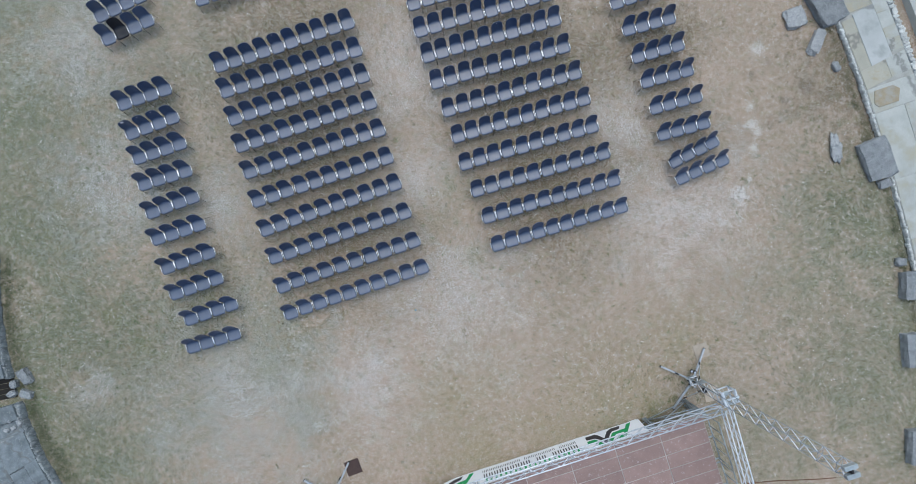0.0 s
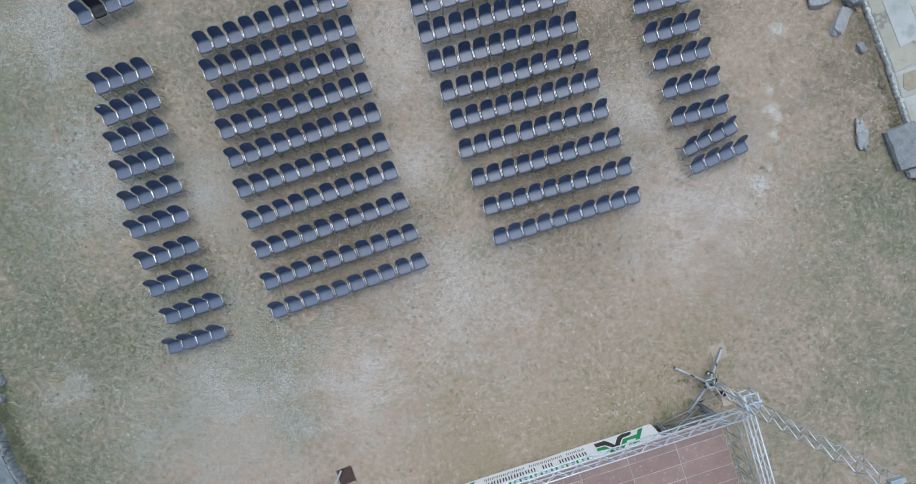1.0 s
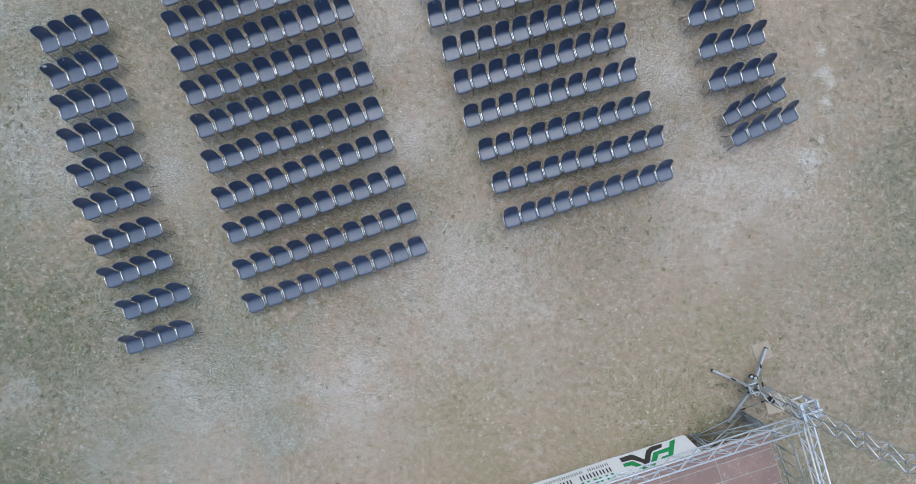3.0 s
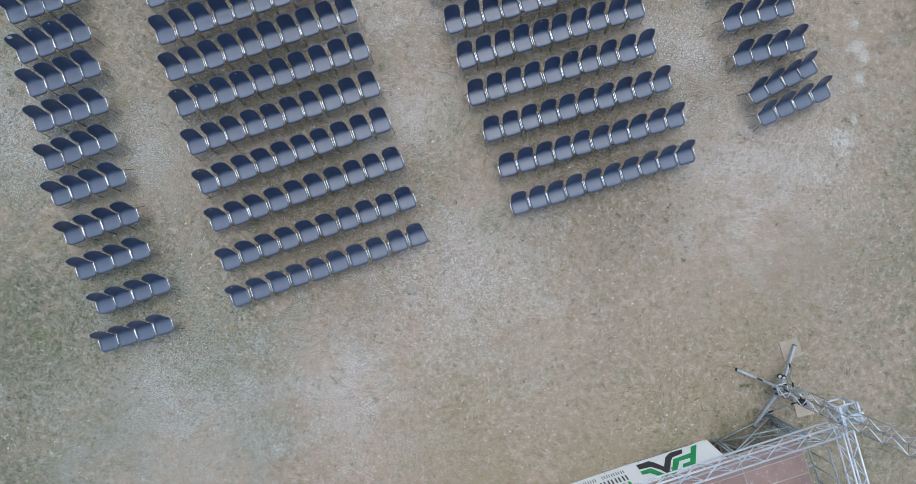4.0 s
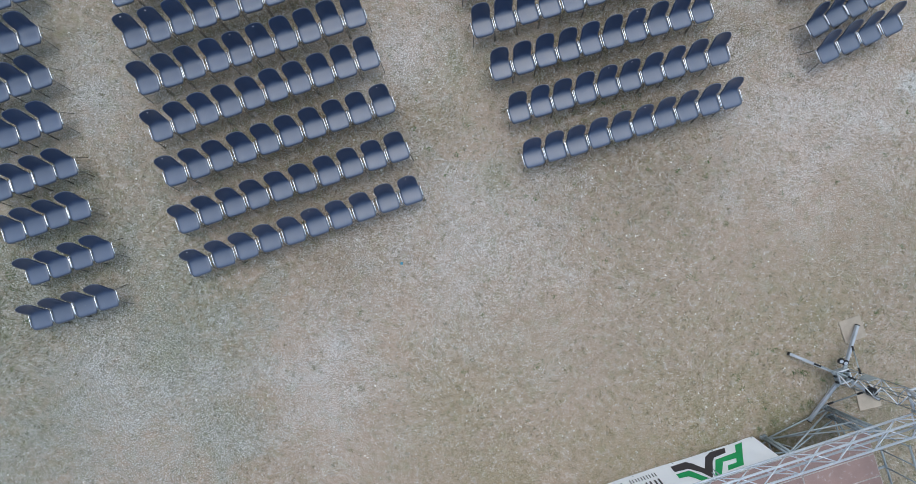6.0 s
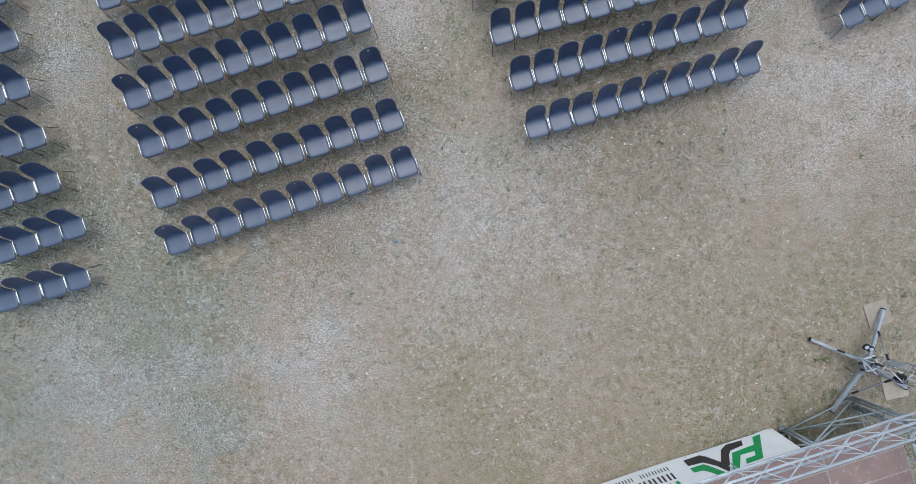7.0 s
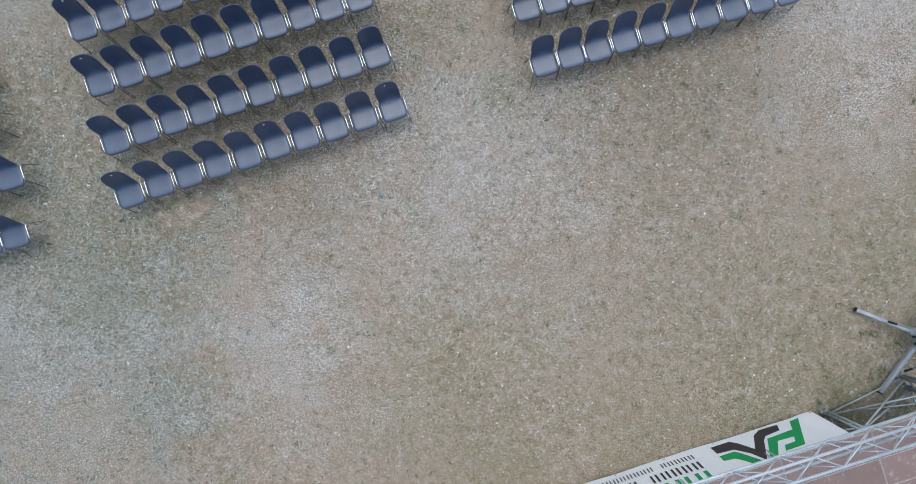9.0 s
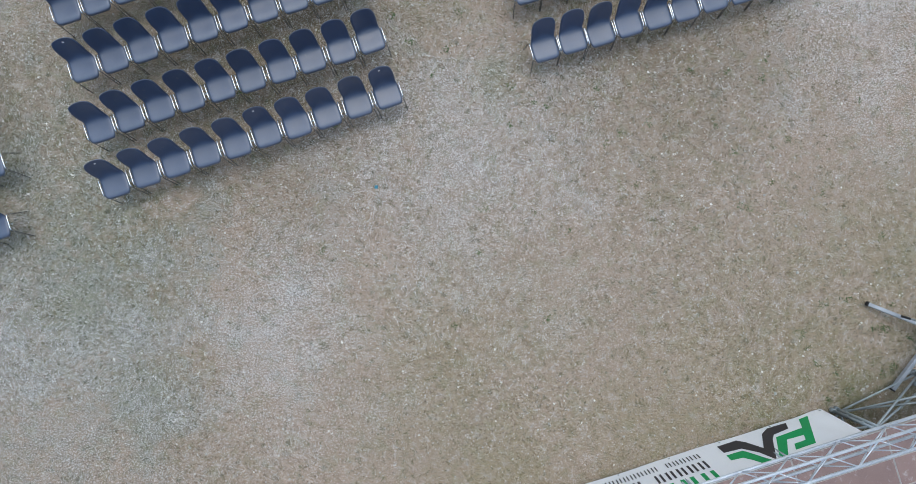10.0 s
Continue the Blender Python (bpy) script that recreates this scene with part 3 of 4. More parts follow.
STICKERS = {("A", 1): (4, 6), ("A", 3): (5, 6, 8, 9), ("A", 5): (0, 1, 3), ("A", 6): (4, 5), ("A", 7): (0,), ("A", 8): (0, 9), ("A", 10): (0, 5, 9), ("B", 1): (1,), ("B", 2): (5,), ("B", 3): (0, 1, 7), ("B", 4): (2, 7), ("B", 5): (4, 8), ("B", 6): (5, 6), ("B", 7): (6,), ("B", 8): (4, 5), ("B", 9): (5,), ("C", 3): (1, 2)}


def build_rows():
    rng = random.Random(4)
    spare = [CHAIR, MARKED, BLACK, NOTED]
    for block, rows, count in (("C", ROWS_FAR_SIDE, 4), ("A", ROWS_WIDE_A, 10), ("B", ROWS_WIDE_B, 10), ("D", ROWS_NEAR_SIDE, 4)):
        for r, (u, v, turn, step) in enumerate(rows):
            for i in range(count):
                kind = MARKED if i in STICKERS.get((block, r), ()) else BLACK if (block, r, i) == ("C", 1, 1) else NOTED if (block, r, i) == ("C", 3, 0) else CHAIR
                off = (i - (count - 1) / 2) * step + rng.uniform(-0.006, 0.006)
                m = laid(u, v, 0.0, turn) @ pose(off, rng.uniform(-0.012, 0.012), 0, 0, 0, rng.uniform(-1.2, 1.2))
                m.translation.z = ground_z(m.translation.x, m.translation.y) + 0.004
                if kind in spare:
                    spare.remove(kind)
                    kind.matrix_world = m
                else:
                    copy_thing(kind, m)


build_rows()

# ---- the stage ----
DECK_Z, DECK_FRONT, DECK_END, PANEL_U, PANEL_V = 0.97, -8.44, 6.92, 1.65, 0.5


def panel_mesh():
    bm = box_bm(PANEL_U - 0.008, PANEL_V - 0.008, 0.06, 0.003)
    box_bm(PANEL_U - 0.032, PANEL_V - 0.028, 0.010, 0.002, bm, (0, 0, 0.054), 1)
    return to_mesh("deck_panel", bm, M_RIM, M_DECK)


def build_stage():
    st = root("stage", laid(0.55, DECK_FRONT - 3.0), "modular stage of worn brown deck panels on steel trestles", "stage")
    local = st.matrix_world.inverted() @ TURN
    me = panel_mesh()
    for i in range(8):
        for j in range(12):
            m = local @ pose(DECK_END - PANEL_U * (i + 0.5), DECK_FRONT - PANEL_V * (j + 0.5), DECK_Z - 0.064)
            part("deck_panel", me, st, m)
    for i in range(9):
        u = DECK_END - 0.03 - i * PANEL_U + (0.04 if i == 8 else 0.0)
        for k in range(4):
            v0, v1 = DECK_FRONT + (0.02 if k == 0 else -0.04) - 1.5 * k, DECK_FRONT - 1.30 - 1.5 * k
            p = [local @ Vector(c) for c in ((u, v0, 0.02), (u, v0, 0.90), (u, v1, 0.02), (u, v1, 0.90))]
            tube("trestle_post", p[0], p[1], 0.030, M_STEEL, st)
            if k == 0:
                q = [c + local.to_3x3() @ Vector((-0.085, 0, 0)) for c in p[:2]]
                tube("trestle_post", q[0], q[1], 0.030, M_STEEL, st)
                tube("post_foot", q[0] - Vector((0, 0, 0.02)), q[0] + Vector((0, 0, 0.05)), 0.045, M_STEEL, st)
                tube("post_foot", p[0] - Vector((0, 0, 0.02)), p[0] + Vector((0, 0, 0.05)), 0.045, M_STEEL, st)
                for z in (0.30, 0.62):
                    tube("post_link", p[0] + Vector((0, 0, z)), q[0] + Vector((0, 0, z)), 0.016, M_STEEL, st)
            tube("trestle_post", p[2], p[3], 0.024, M_STEEL, st)
            tube("trestle_rail", local @ Vector((u, v0, 0.10)), local @ Vector((u, v1, 0.10)), 0.018, M_STEEL, st)
            tube("trestle_rail", local @ Vector((u, v0, 0.86)), local @ Vector((u, v1, 0.86)), 0.018, M_STEEL, st)
    for i in range(8):
        u0, u1 = DECK_END - 0.03 - i * PANEL_U, DECK_END - 0.03 - (i + 1) * PANEL_U
        a = DECK_FRONT - 0.02
        tube("diagonal_brace", local @ Vector((u0, a, 0.12)), local @ Vector((u1, a, 0.84)), 0.018, M_STEEL, st)
        tube("diagonal_brace", local @ Vector((u1, a + 0.03, 0.12)), local @ Vector((u0, a + 0.03, 0.84)), 0.018, M_STEEL, st)
        tube("diagonal_brace", local @ Vector((u1, a - 0.02, 0.08)), local @ Vector((u0, a - 1.2, 0.08)), 0.018, M_STEEL, st)
    # a taller open frame stands before the deck's last bay
    u, v, top = DECK_END - 0.06, DECK_FRONT + 0.24, 1.42
    near = DECK_END - 0.03 - PANEL_U
    for du in (0.0, -0.085):
        foot, head = local @ Vector((u + du, v, 0.02)), local @ Vector((u + du, v, top))
        tube("trestle_post", foot, head, 0.030, M_STEEL, st)
        tube("post_foot", foot - Vector((0, 0, 0.02)), foot + Vector((0, 0, 0.05)), 0.045, M_STEEL, st)
    for z in (0.35, 0.75, 1.15):
        tube("post_link", local @ Vector((u, v, z)), local @ Vector((u - 0.085, v, z)), 0.016, M_STEEL, st)
    for a, b in (((u, v, 0.10), (near, DECK_FRONT, 0.10)), ((u, v, 0.90), (near, DECK_FRONT, 0.16)), ((u, v, 0.12), (near, DECK_FRONT, 0.84)), ((u, v, 0.86), (u, DECK_FRONT - 1.30, 0.12)), ((u, v, 0.12), (u - 0.02, DECK_FRONT - 1.30, 0.80))):
        tube("diagonal_brace", local @ Vector(a), local @ Vector(b), 0.018, M_STEEL, st)


build_stage()


def build_banner():
    """A vinyl banner hung from the deck's front edge, with a printed emblem and lines of print."""
    u0, u1, z1 = -6.1, 4.96, 0.985
    bn = root("banner", laid(0, DECK_FRONT + 0.022), "white vinyl banner with green and charcoal print hung along the stage", "banner")

    def bulge(u, z):
        fan = math.atan2(4.95 - u, 1.02 - z)
        fold = 0.014 * math.sin(9.0 * fan) * min(1.0, 3.0 * math.hypot(4.95 - u, 1.02 - z)) * math.exp(-abs(u - 4.85) * 1.5)
        return 0.010 * noise.noise((u * 1.3, z * 2.0, 0.0)) + fold + 0.085 * (1 - min(z, 0.98) / 0.98)

    def low(u):
        return 0.03 + 0.01 * math.sin(u * 2.1) + 0.25 * max(0.0, min(1.0, (-2.0 - u) / 0.8)) ** 2

    nx, nz = 132, 9
    verts, faces = [], []
    for k in range(2):
        for j in range(nz):
            for i in range(nx):
                u = u0 + (u1 - u0) * i / (nx - 1)
                z = low(u) + (z1 - low(u)) * j / (nz - 1)
                verts.append((u, bulge(u, z) - 0.004 * k, z))
    for k in range(2):
        for j in range(nz - 1):
            for i in range(nx - 1):
                a = k * nx * nz + j * nx + i
                f = (a, a + 1, a + nx + 1, a + nx)
                faces.append(f[::-1] if k == 0 else f)
    me = bpy.data.meshes.new("sheet")
    me.from_pydata(verts, [], faces)
    me.materials.append(M_BANNER)
    me.shade_smooth()
    part("sheet", me, bn)
    SLIDE = 0.04

    def printed(name, pts, mt, label=""):
        bm = bmesh.new()
        bm.faces.new([bm.verts.new((u, 0, z)) for u, z in pts])
        bm.normal_update()
        bmesh.ops.triangulate(bm, faces=bm.faces[:], ngon_method="EAR_CLIP")
        for _ in range(3):
            bmesh.ops.subdivide_edges(bm, edges=[e for e in bm.edges if e.calc_length() > 0.10], cuts=1)
            bmesh.ops.triangulate(bm, faces=bm.faces[:])
        for v in bm.verts:
            v.co.y = bulge(v.co.x, v.co.z) + 0.004
        top = bmesh.ops.extrude_face_region(bm, geom=bm.faces[:])
        bmesh.ops.translate(bm, verts=[g for g in top["geom"] if isinstance(g, bmesh.types.BMVert)], vec=(0, 0.002, 0))
        bmesh.ops.recalc_face_normals(bm, faces=bm.faces[:])
        part(name, to_mesh(name, bm, mt), bn, label=label)

    dark = [(2.80, 0.16), (3.17, 0.15), (3.27, 0.27), (3.41, 0.56), (3.63, 0.21), (3.80, 0.11), (4.16, 0.12), (4.08, 0.29), (3.78, 0.32), (3.68, 0.42), (3.38, 0.92), (3.28, 0.63), (3.11, 0.40), (2.80, 0.37)]
    leaf = [(2.79, 0.46), (3.08, 0.46), (3.13, 0.53), (3.26, 0.79), (3.35, 0.955), (3.18, 0.96), (3.07, 0.76), (2.98, 0.64), (2.78, 0.61)]
    flag = [(3.76, 0.40), (4.27, 0.38), (4.41, 0.12), (4.59, 0.11), (4.16, 0.81), (3.79, 0.83), (3.88, 0.68), (4.09, 0.67), (4.16, 0.55), (3.86, 0.53), (3.56, 0.955), (3.41, 0.955)]
    for shift in (0.0, -6.08):
        for shape, mt in ((dark, M_DARK), (leaf, M_GREEN), (flag, M_GREEN)):
            printed("emblem_shape", [(u + shift + SLIDE, z + (0.25 if shift and u + shift < -2.2 else 0.0) * 0.3) for u, z in shape], mt)
    # three lines of print, drawn as plain bars, one a letter
    for words, z_a, z_b, mt, thick in (((10,), 0.70, 0.92, M_GREEN, 0.20), ((5, 2, 9), 0.41, 0.62, M_DARK, 0.20), ((5, 9, 11), 0.18, 0.31, M_DARK, 0.16)):
        total = sum(words) + len(words) - 1
        step = 3.62 / total
        k = 0
        for w in words:
            for _ in range(w):
                ua = 2.44 - k * step
                for c in (0.0, 0.46):
                    a, b = ua - step * c, ua - step * (c + thick)
                    printed("print_bar", [(a, z_a), (b, z_a), (b, z_b), (a, z_b)], mt)
                k += 1
            k += 1
    for i in range(12):
        u = u1 - 0.06 - i * 0.98
        part("eyelet", box_mesh("eyelet", 0.03, 0.004, 0.03, M_STEEL, 0.002), bn, pose(u, bulge(u, 0.95) + 0.004, 0.935))
        if u > -2.0:
            part("eyelet", box_mesh("eyelet", 0.03, 0.004, 0.03, M_STEEL, 0.002), bn, pose(u, bulge(u, 0.07) + 0.004, 0.06))


build_banner()

# ---- roof trusses and their lifting towers ----


def lattice(ob, p, q, half, r, rb, step, mt, up=Vector((0, 0, 1)), chord_mt=None):
    """Four chords from p to q with zigzag braces on the four sides."""
    p, q = Vector(p), Vector(q)
    d = (q - p).normalized()
    a = d.cross(up).normalized()
    b = a.cross(d).normalized()
    corners = [a * half + b * half, a * half - b * half, -a * half - b * half, -a * half + b * half]
    length = (q - p).length
    n = max(2, round(length / step))
    for c in corners:
        tube("chord", p + c, q + c, r, chord_mt or mt, ob)
    for k in range(4):
        c0, c1 = corners[k], corners[(k + 1) % 4]
        for i in range(n):
            t0, t1 = length * i / n, length * (i + 1) / n
            s, e = (c0, c1) if (i + k) % 2 == 0 else (c1, c0)
            # with chord_mt, every other face gets the dark colour as its shaded side
            tube("brace", p + s + d * t0, p + e + d * t1, rb * 0.6 if chord_mt and k % 2 else rb, chord_mt if chord_mt and k % 2 else mt, ob, 6)
        for t in (0.02, length - 0.02):
            tube("end_bar", p + c0 + d * t, p + c1 + d * t, rb * 1.3, mt, ob, 6)


MAST_U, MAST_V, MAST2_U = 7.27, -7.50, -6.55


def build_truss(name, p, q, label):
    ob = root(name, laid(*p[:2], p[2]), label, "truss", "roof trusses")
    inv = ob.matrix_world.inverted() @ TURN
    lattice(ob, inv @ Vector(p), inv @ Vector(q), 0.130, 0.022, 0.010, 0.37, M_ALU)
    return ob


TRUSS_Z = 2.17
front = build_truss("front_truss", (MAST_U - 0.19, -7.82, TRUSS_Z), (MAST2_U + 0.30, -7.82, TRUSS_Z), "silver aluminium box truss slung low across the stage front")
side = build_truss("side_truss", (7.28, -7.88, TRUSS_Z), (7.14, -13.6, TRUSS_Z), "silver aluminium box truss running back beside the stage")


def build_sleeve(u):
    ob = root("sleeve_block", laid(u, MAST_V, 1.96), "aluminium sleeve block that carries the trusses on the mast", "truss corner", "sleeve blocks")
    h = 0.215
    for z in (0.0, 0.34):
        for s in (-1, 1):
            tube("frame_bar", (-h, h * s, z), (h, h * s, z), 0.025, M_ALU, ob)
            tube("frame_bar", (h * s, -h, z), (h * s, h, z), 0.025, M_ALU, ob)
    for sx in (-1, 1):
        for sy in (-1, 1):
            tube("corner_post", (h * sx, h * sy, -0.05), (h * sx, h * sy, 0.36), 0.025, M_ALU, ob)
            tube("diagonal", (h * sx, h * sy, 0.0), (h * sx, -h * sy * 0.1, 0.34), 0.014, M_ALU, ob)
    part("top_bar", box_mesh("top_bar", 0.07, 0.48, 0.04, M_ALU), ob, pose(-0.19, 0, 0.365))
    part("top_bar", box_mesh("top_bar", 0.54, 0.06, 0.04, M_ALU), ob, pose(0.01, -0.02, 0.408))
    part("top_bar", box_mesh("top_bar", 0.05, 0.46, 0.03, M_ALU), ob, pose(0.235, 0.01, 0.372))
    for x, y in ((-0.10, 0.17), (0.12, -0.17), (-0.11, -0.16)):
        part("gusset", box_mesh("gusset", 0.20, 0.12, 0.012, M_STEEL, 0.003), ob, pose(x, y, 0.372, 0, 0, 12 * x))
    for y in (-0.12, 0.10):
        tube("tie_rod", (-h, y, 0.21), (h, y, 0.21), 0.012, M_STEEL, ob)
    return ob


SLEEVE = build_sleeve(MAST_U + 0.14)
copy_thing(SLEEVE, laid(MAST2_U - 0.14, MAST_V, 1.96))


def build_tower():
    ob = root("lifting_tower", laid(MAST_U, MAST_V), "tall aluminium lattice mast on four steel outriggers", "truss tower", "lifting towers")
    lattice(ob, (0, 0, 0.30), (0, 0, 7.10), 0.138, 0.009, 0.013, 0.285, M_BRIGHT, Vector((0, 1, 0)), M_CHORD)
    bm = bmesh.new()
    for k in range(4):
        bar = box_bm(0.30, 0.045, 0.09, 0.006)
        join(bm, bar, pose(0, 0, 0, 0, 0, 90 * k) @ pose(0, 0.135, 0))
    for k in (45, 135):
        bar = box_bm(0.36, 0.030, 0.05, 0.004)
        join(bm, bar, pose(0, 0, 0.006 if k > 90 else 0.0, 0, 0, k))
    part("hub", to_mesh("hub", bm, M_STEEL), ob, pose(0, 0, 0.18), "open square hub of steel bars")
    for x, y in ((-0.17, 0.12), (0.10, 0.17), (-0.17, -0.14), (0.14, -0.14)):
        bm = prism_bm([(-0.08, -0.055), (0.09, -0.035), (0.09, 0.035), (-0.08, 0.055)], 0, 0.012, 0.002)
        part("hub_plate", to_mesh("hub_plate", bm, M_STEEL), ob, pose(x * 0.9, y * 0.9, 0.275, 0, 0, math.degrees(math.atan2(y, x))))
        part("lock_knob", tube_mesh("lock_knob", 0.026, 0.06, M_RUBBER), ob, pose(x * 1.2, y * 0.55, 0.31))
    for x, y in ((-0.93, 0.79), (0.83, 0.93), (-0.95, -0.87), (0.80, -0.88)):
        a = math.degrees(math.atan2(y, x))
        length = math.hypot(x, y)
        d = Vector((x, y, 0)).normalized()
        half = (length - 0.14) / 2
        tilt = math.degrees(math.asin(0.16 / (2 * half)))
        leg = part("outrigger", box_mesh("outrigger", 2 * half, 0.064, 0.06, M_OUTRIGGER), ob, pose(*(d * (length + 0.14) / 2).xy, 0.115, 0, tilt, a), "square aluminium outrigger leg")
        part("end_cap", box_mesh("end_cap", 0.025, 0.080, 0.07, M_RUBBER), leg, pose(half + 0.006, 0, -0.005))
        part("edge_strip", box_mesh("edge_strip", 2 * half - 0.02, 0.014, 0.006, M_STEEL, 0.002), leg, pose(0, 0.028, 0.060))
        side_step = Vector((-d.y, d.x, 0)) * (0.05 if x * y > 0 else 0.0)
        p, q = d * (length * 0.57) + side_step + Vector((0, 0, 0.235)), d * 0.17 + side_step * 2.6 + Vector((0, 0, 0.78))
        strut = tube("strut", p, q, 0.014, M_STEEL, ob, label="adjustable strut with black ends")
        for c in (-0.42, 0.42):
            part("strut_end", tube_mesh("strut_end", 0.021, 0.14, M_RUBBER), strut, pose(0, 0, c * (q - p).length))
    for s in (-1, 1):
        bm = bmesh.new()
        bmesh.ops.create_cone(bm, cap_ends=True, segments=20, radius1=0.072, radius2=0.072, depth=0.045)
        bmesh.ops.bevel(bm, geom=[e for e in bm.edges if len(e.link_faces) == 2 and e.calc_face_angle() > 0.8], offset=0.012, segments=2, affect="EDGES")
        wheel = part("wheel", to_mesh("wheel", bm, M_RUBBER, smooth=False), ob, pose(0.10 + 0.065 * s, 0.31 - 0.05 * s, 0.27 - 0.03 * s, 14, -12, 0))
        part("rim", tube_mesh("rim", 0.042, 0.054, M_ALU, 14), wheel)
    part("winch", box_mesh("winch", 0.16, 0.14, 0.16, M_RUBBER, 0.02), ob, pose(0.02, -0.17, 0.85))
    part("winch_plate", box_mesh("winch_plate", 0.22, 0.02, 0.30, M_STEEL, 0.004), ob, pose(0.02, 0.15, 0.80))
    tube("winch_crank", (0.10, -0.20, 0.95), (0.30, -0.22, 0.95), 0.012, M_STEEL, ob)
    for s in (-1, 1):
        part("head_block", box_mesh("head_block", 0.32, 0.11, 0.11, M_STEEL, 0.010), ob, pose(0, 0.10 * s, 7.08), "pulley head of pale aluminium")
    part("pulley", tube_mesh("pulley", 0.09, 0.05, M_RUBBER, 16), ob, pose(0, 0, 7.10, 90, 0, 90))
    return ob


TOWER = build_tower()
copy_thing(TOWER, laid(MAST2_U, MAST_V))


def build_pad(u, v, mt, label, turn=0.0, size=0.54):
    me = box_mesh("ground_plate", size, size, 0.020, mt, 0.003)
    m = laid(u, v, 0, turn)
    m.translation.z = ground_z(m.translation.x, m.translation.y) + 0.003
    thing("ground_plate", me, m, label, "plate", "plates under the outriggers")


build_pad(8.01, -6.65, M_PLY, "bare plywood square under an outrigger foot", 1.0)
build_pad(7.89, -8.30, M_PLY, "bare plywood square under an outrigger foot", -4.0)
build_pad(-5.65, -6.83, M_BROWN_PLY, "dark brown plywood square under an outrigger foot", 2.0)


def build_guard(v0, length):
    """A guard frame clamped to the deck's side edge."""
    ob = root("guard_rail", laid(DECK_END + 0.14, v0, DECK_Z), "grey steel guard rail clamped to the stage side", "rail", "stage guard rails")
    for z in (0.04, 0.80):
        tube("rail", (0, 0, z), (0, -length, z), 0.022, M_STEEL, ob)
    for i in range(5):
        y = -0.04 - i * (length - 0.08) / 4
        tube("upright", (0, y, 0.04), (0, y, 0.80), 0.014, M_STEEL, ob)
        if i in (0, 2, 4):
            part("clamp", box_mesh("clamp", 0.15, 0.05, 0.03, M_STEEL), ob, pose(-0.065, y, -0.032))
    return ob


for k in range(3):
    build_guard(-8.44 - 1.76 * k, 1.70)


def build_cable():
    cu = bpy.data.curves.new("cable", "CURVE")
    cu.dimensions, cu.bevel_depth, cu.bevel_resolution = "3D", 0.014, 2
    sp = cu.splines.new("POLY")
    pts = []
    for i in range(24):
        t = i / 23
        w = TURN @ Vector((7.65 + 3.8 * t, -11.86 - 0.85 * t + 0.05 * math.sin(5 * t), 0))
        pts.append((w.x, w.y, ground_z(w.x, w.y) + 0.014))
    sp.points.add(len(pts) - 1)
    for p, c in zip(sp.points, pts):
        p.co = (*c, 1.0)
    cu.materials.append(M_CABLE)
    tagged(new("ground_cable", cu), "rust-brown cable lying across the grass behind the tower", "cable")


build_cable()

# ---- stone edges of the arena ----


def stone_thing(name, x, y, sx, sy, sz, turn, seed, label, category="stone", rounding=0.45, rough=0.16, ridge=0.0, cuts=5, mt=None):
    me = to_mesh(name, rock_bm(sx, sy, sz, seed, rounding, rough, cuts, ridge), mt or M_ROCK)
    thing(name, me, pose(x, y, 0.0, 0, 0, turn), label, category, "loose stones by the arena edge")


stone_thing("stone_block", 16.17, 3.25, 1.08, 1.46, 0.22, 22, 1, "large grey limestone block with a worn ridge", "stone block", 0.05, 0.06, 1.0, 12)
stone_thing("stone_block", 14.20, 8.92, 1.00, 1.40, 0.32, 31, 2, "large pitted grey stone block at the kerb", "stone block", 0.08, 0.09, 0.0, 10)
stone_thing("boulder", 13.08, 8.50, 0.74, 0.72, 0.16, 20, 3, "pale angular boulder pitted with holes", "boulder", 0.36, 0.22, 0.0, 9, M_PALE)
stone_thing("boulder", 13.88, 7.60, 0.38, 0.90, 0.17, -23, 4, "long pale stone lying in the grass", "boulder", 0.28, 0.17, 0.0, 9, M_PALE)
stone_thing("boulder", 14.65, 6.71, 0.26, 0.36, 0.11, 30, 5, "small grey stone half sunk in soil", "boulder", 0.5, 0.2)
stone_thing("boulder", 14.66, 3.64, 0.36, 0.88, 0.12, 8, 19, "flat pale broken stone in the grass", "boulder", 0.75, 0.42, 0.0, 12, M_PALE)
stone_thing("boulder", 16.50, 2.33, 0.46, 0.32, 0.15, 15, 7, "small grey slab fragment by the block", "boulder", 0.3, 0.2)
stone_thing("stone_block", 17.70, -1.46, 1.15, 1.05, 0.32, 3, 8, "squared grey stone block speckled with lichen", "stone block", 0.08, 0.05, 0.0, 6)
stone_thing("stone_block", 17.78, -3.86, 1.15, 1.25, 0.32, 5, 9, "squared grey stone block speckled with lichen", "stone block", 0.08, 0.05, 0.12, 6)
stone_thing("stone_block", 17.95, -7.50, 1.15, 1.28, 0.32, 2, 10, "squared grey stone block speckled with lichen", "stone block", 0.08, 0.05, 0.0, 6)
stone_thing("boulder", 17.12, -0.60, 0.34, 0.28, 0.18, 0, 11, "small pale rubble stone beside the block", "boulder", 0.4, 0.25)
stone_thing("boulder", -15.14, -4.78, 0.30, 0.54, 0.22, 32, 12, "grey broken rubble stone at the wall gap", "boulder", 0.22, 0.22, 0.0, 8, M_RUBBLE)
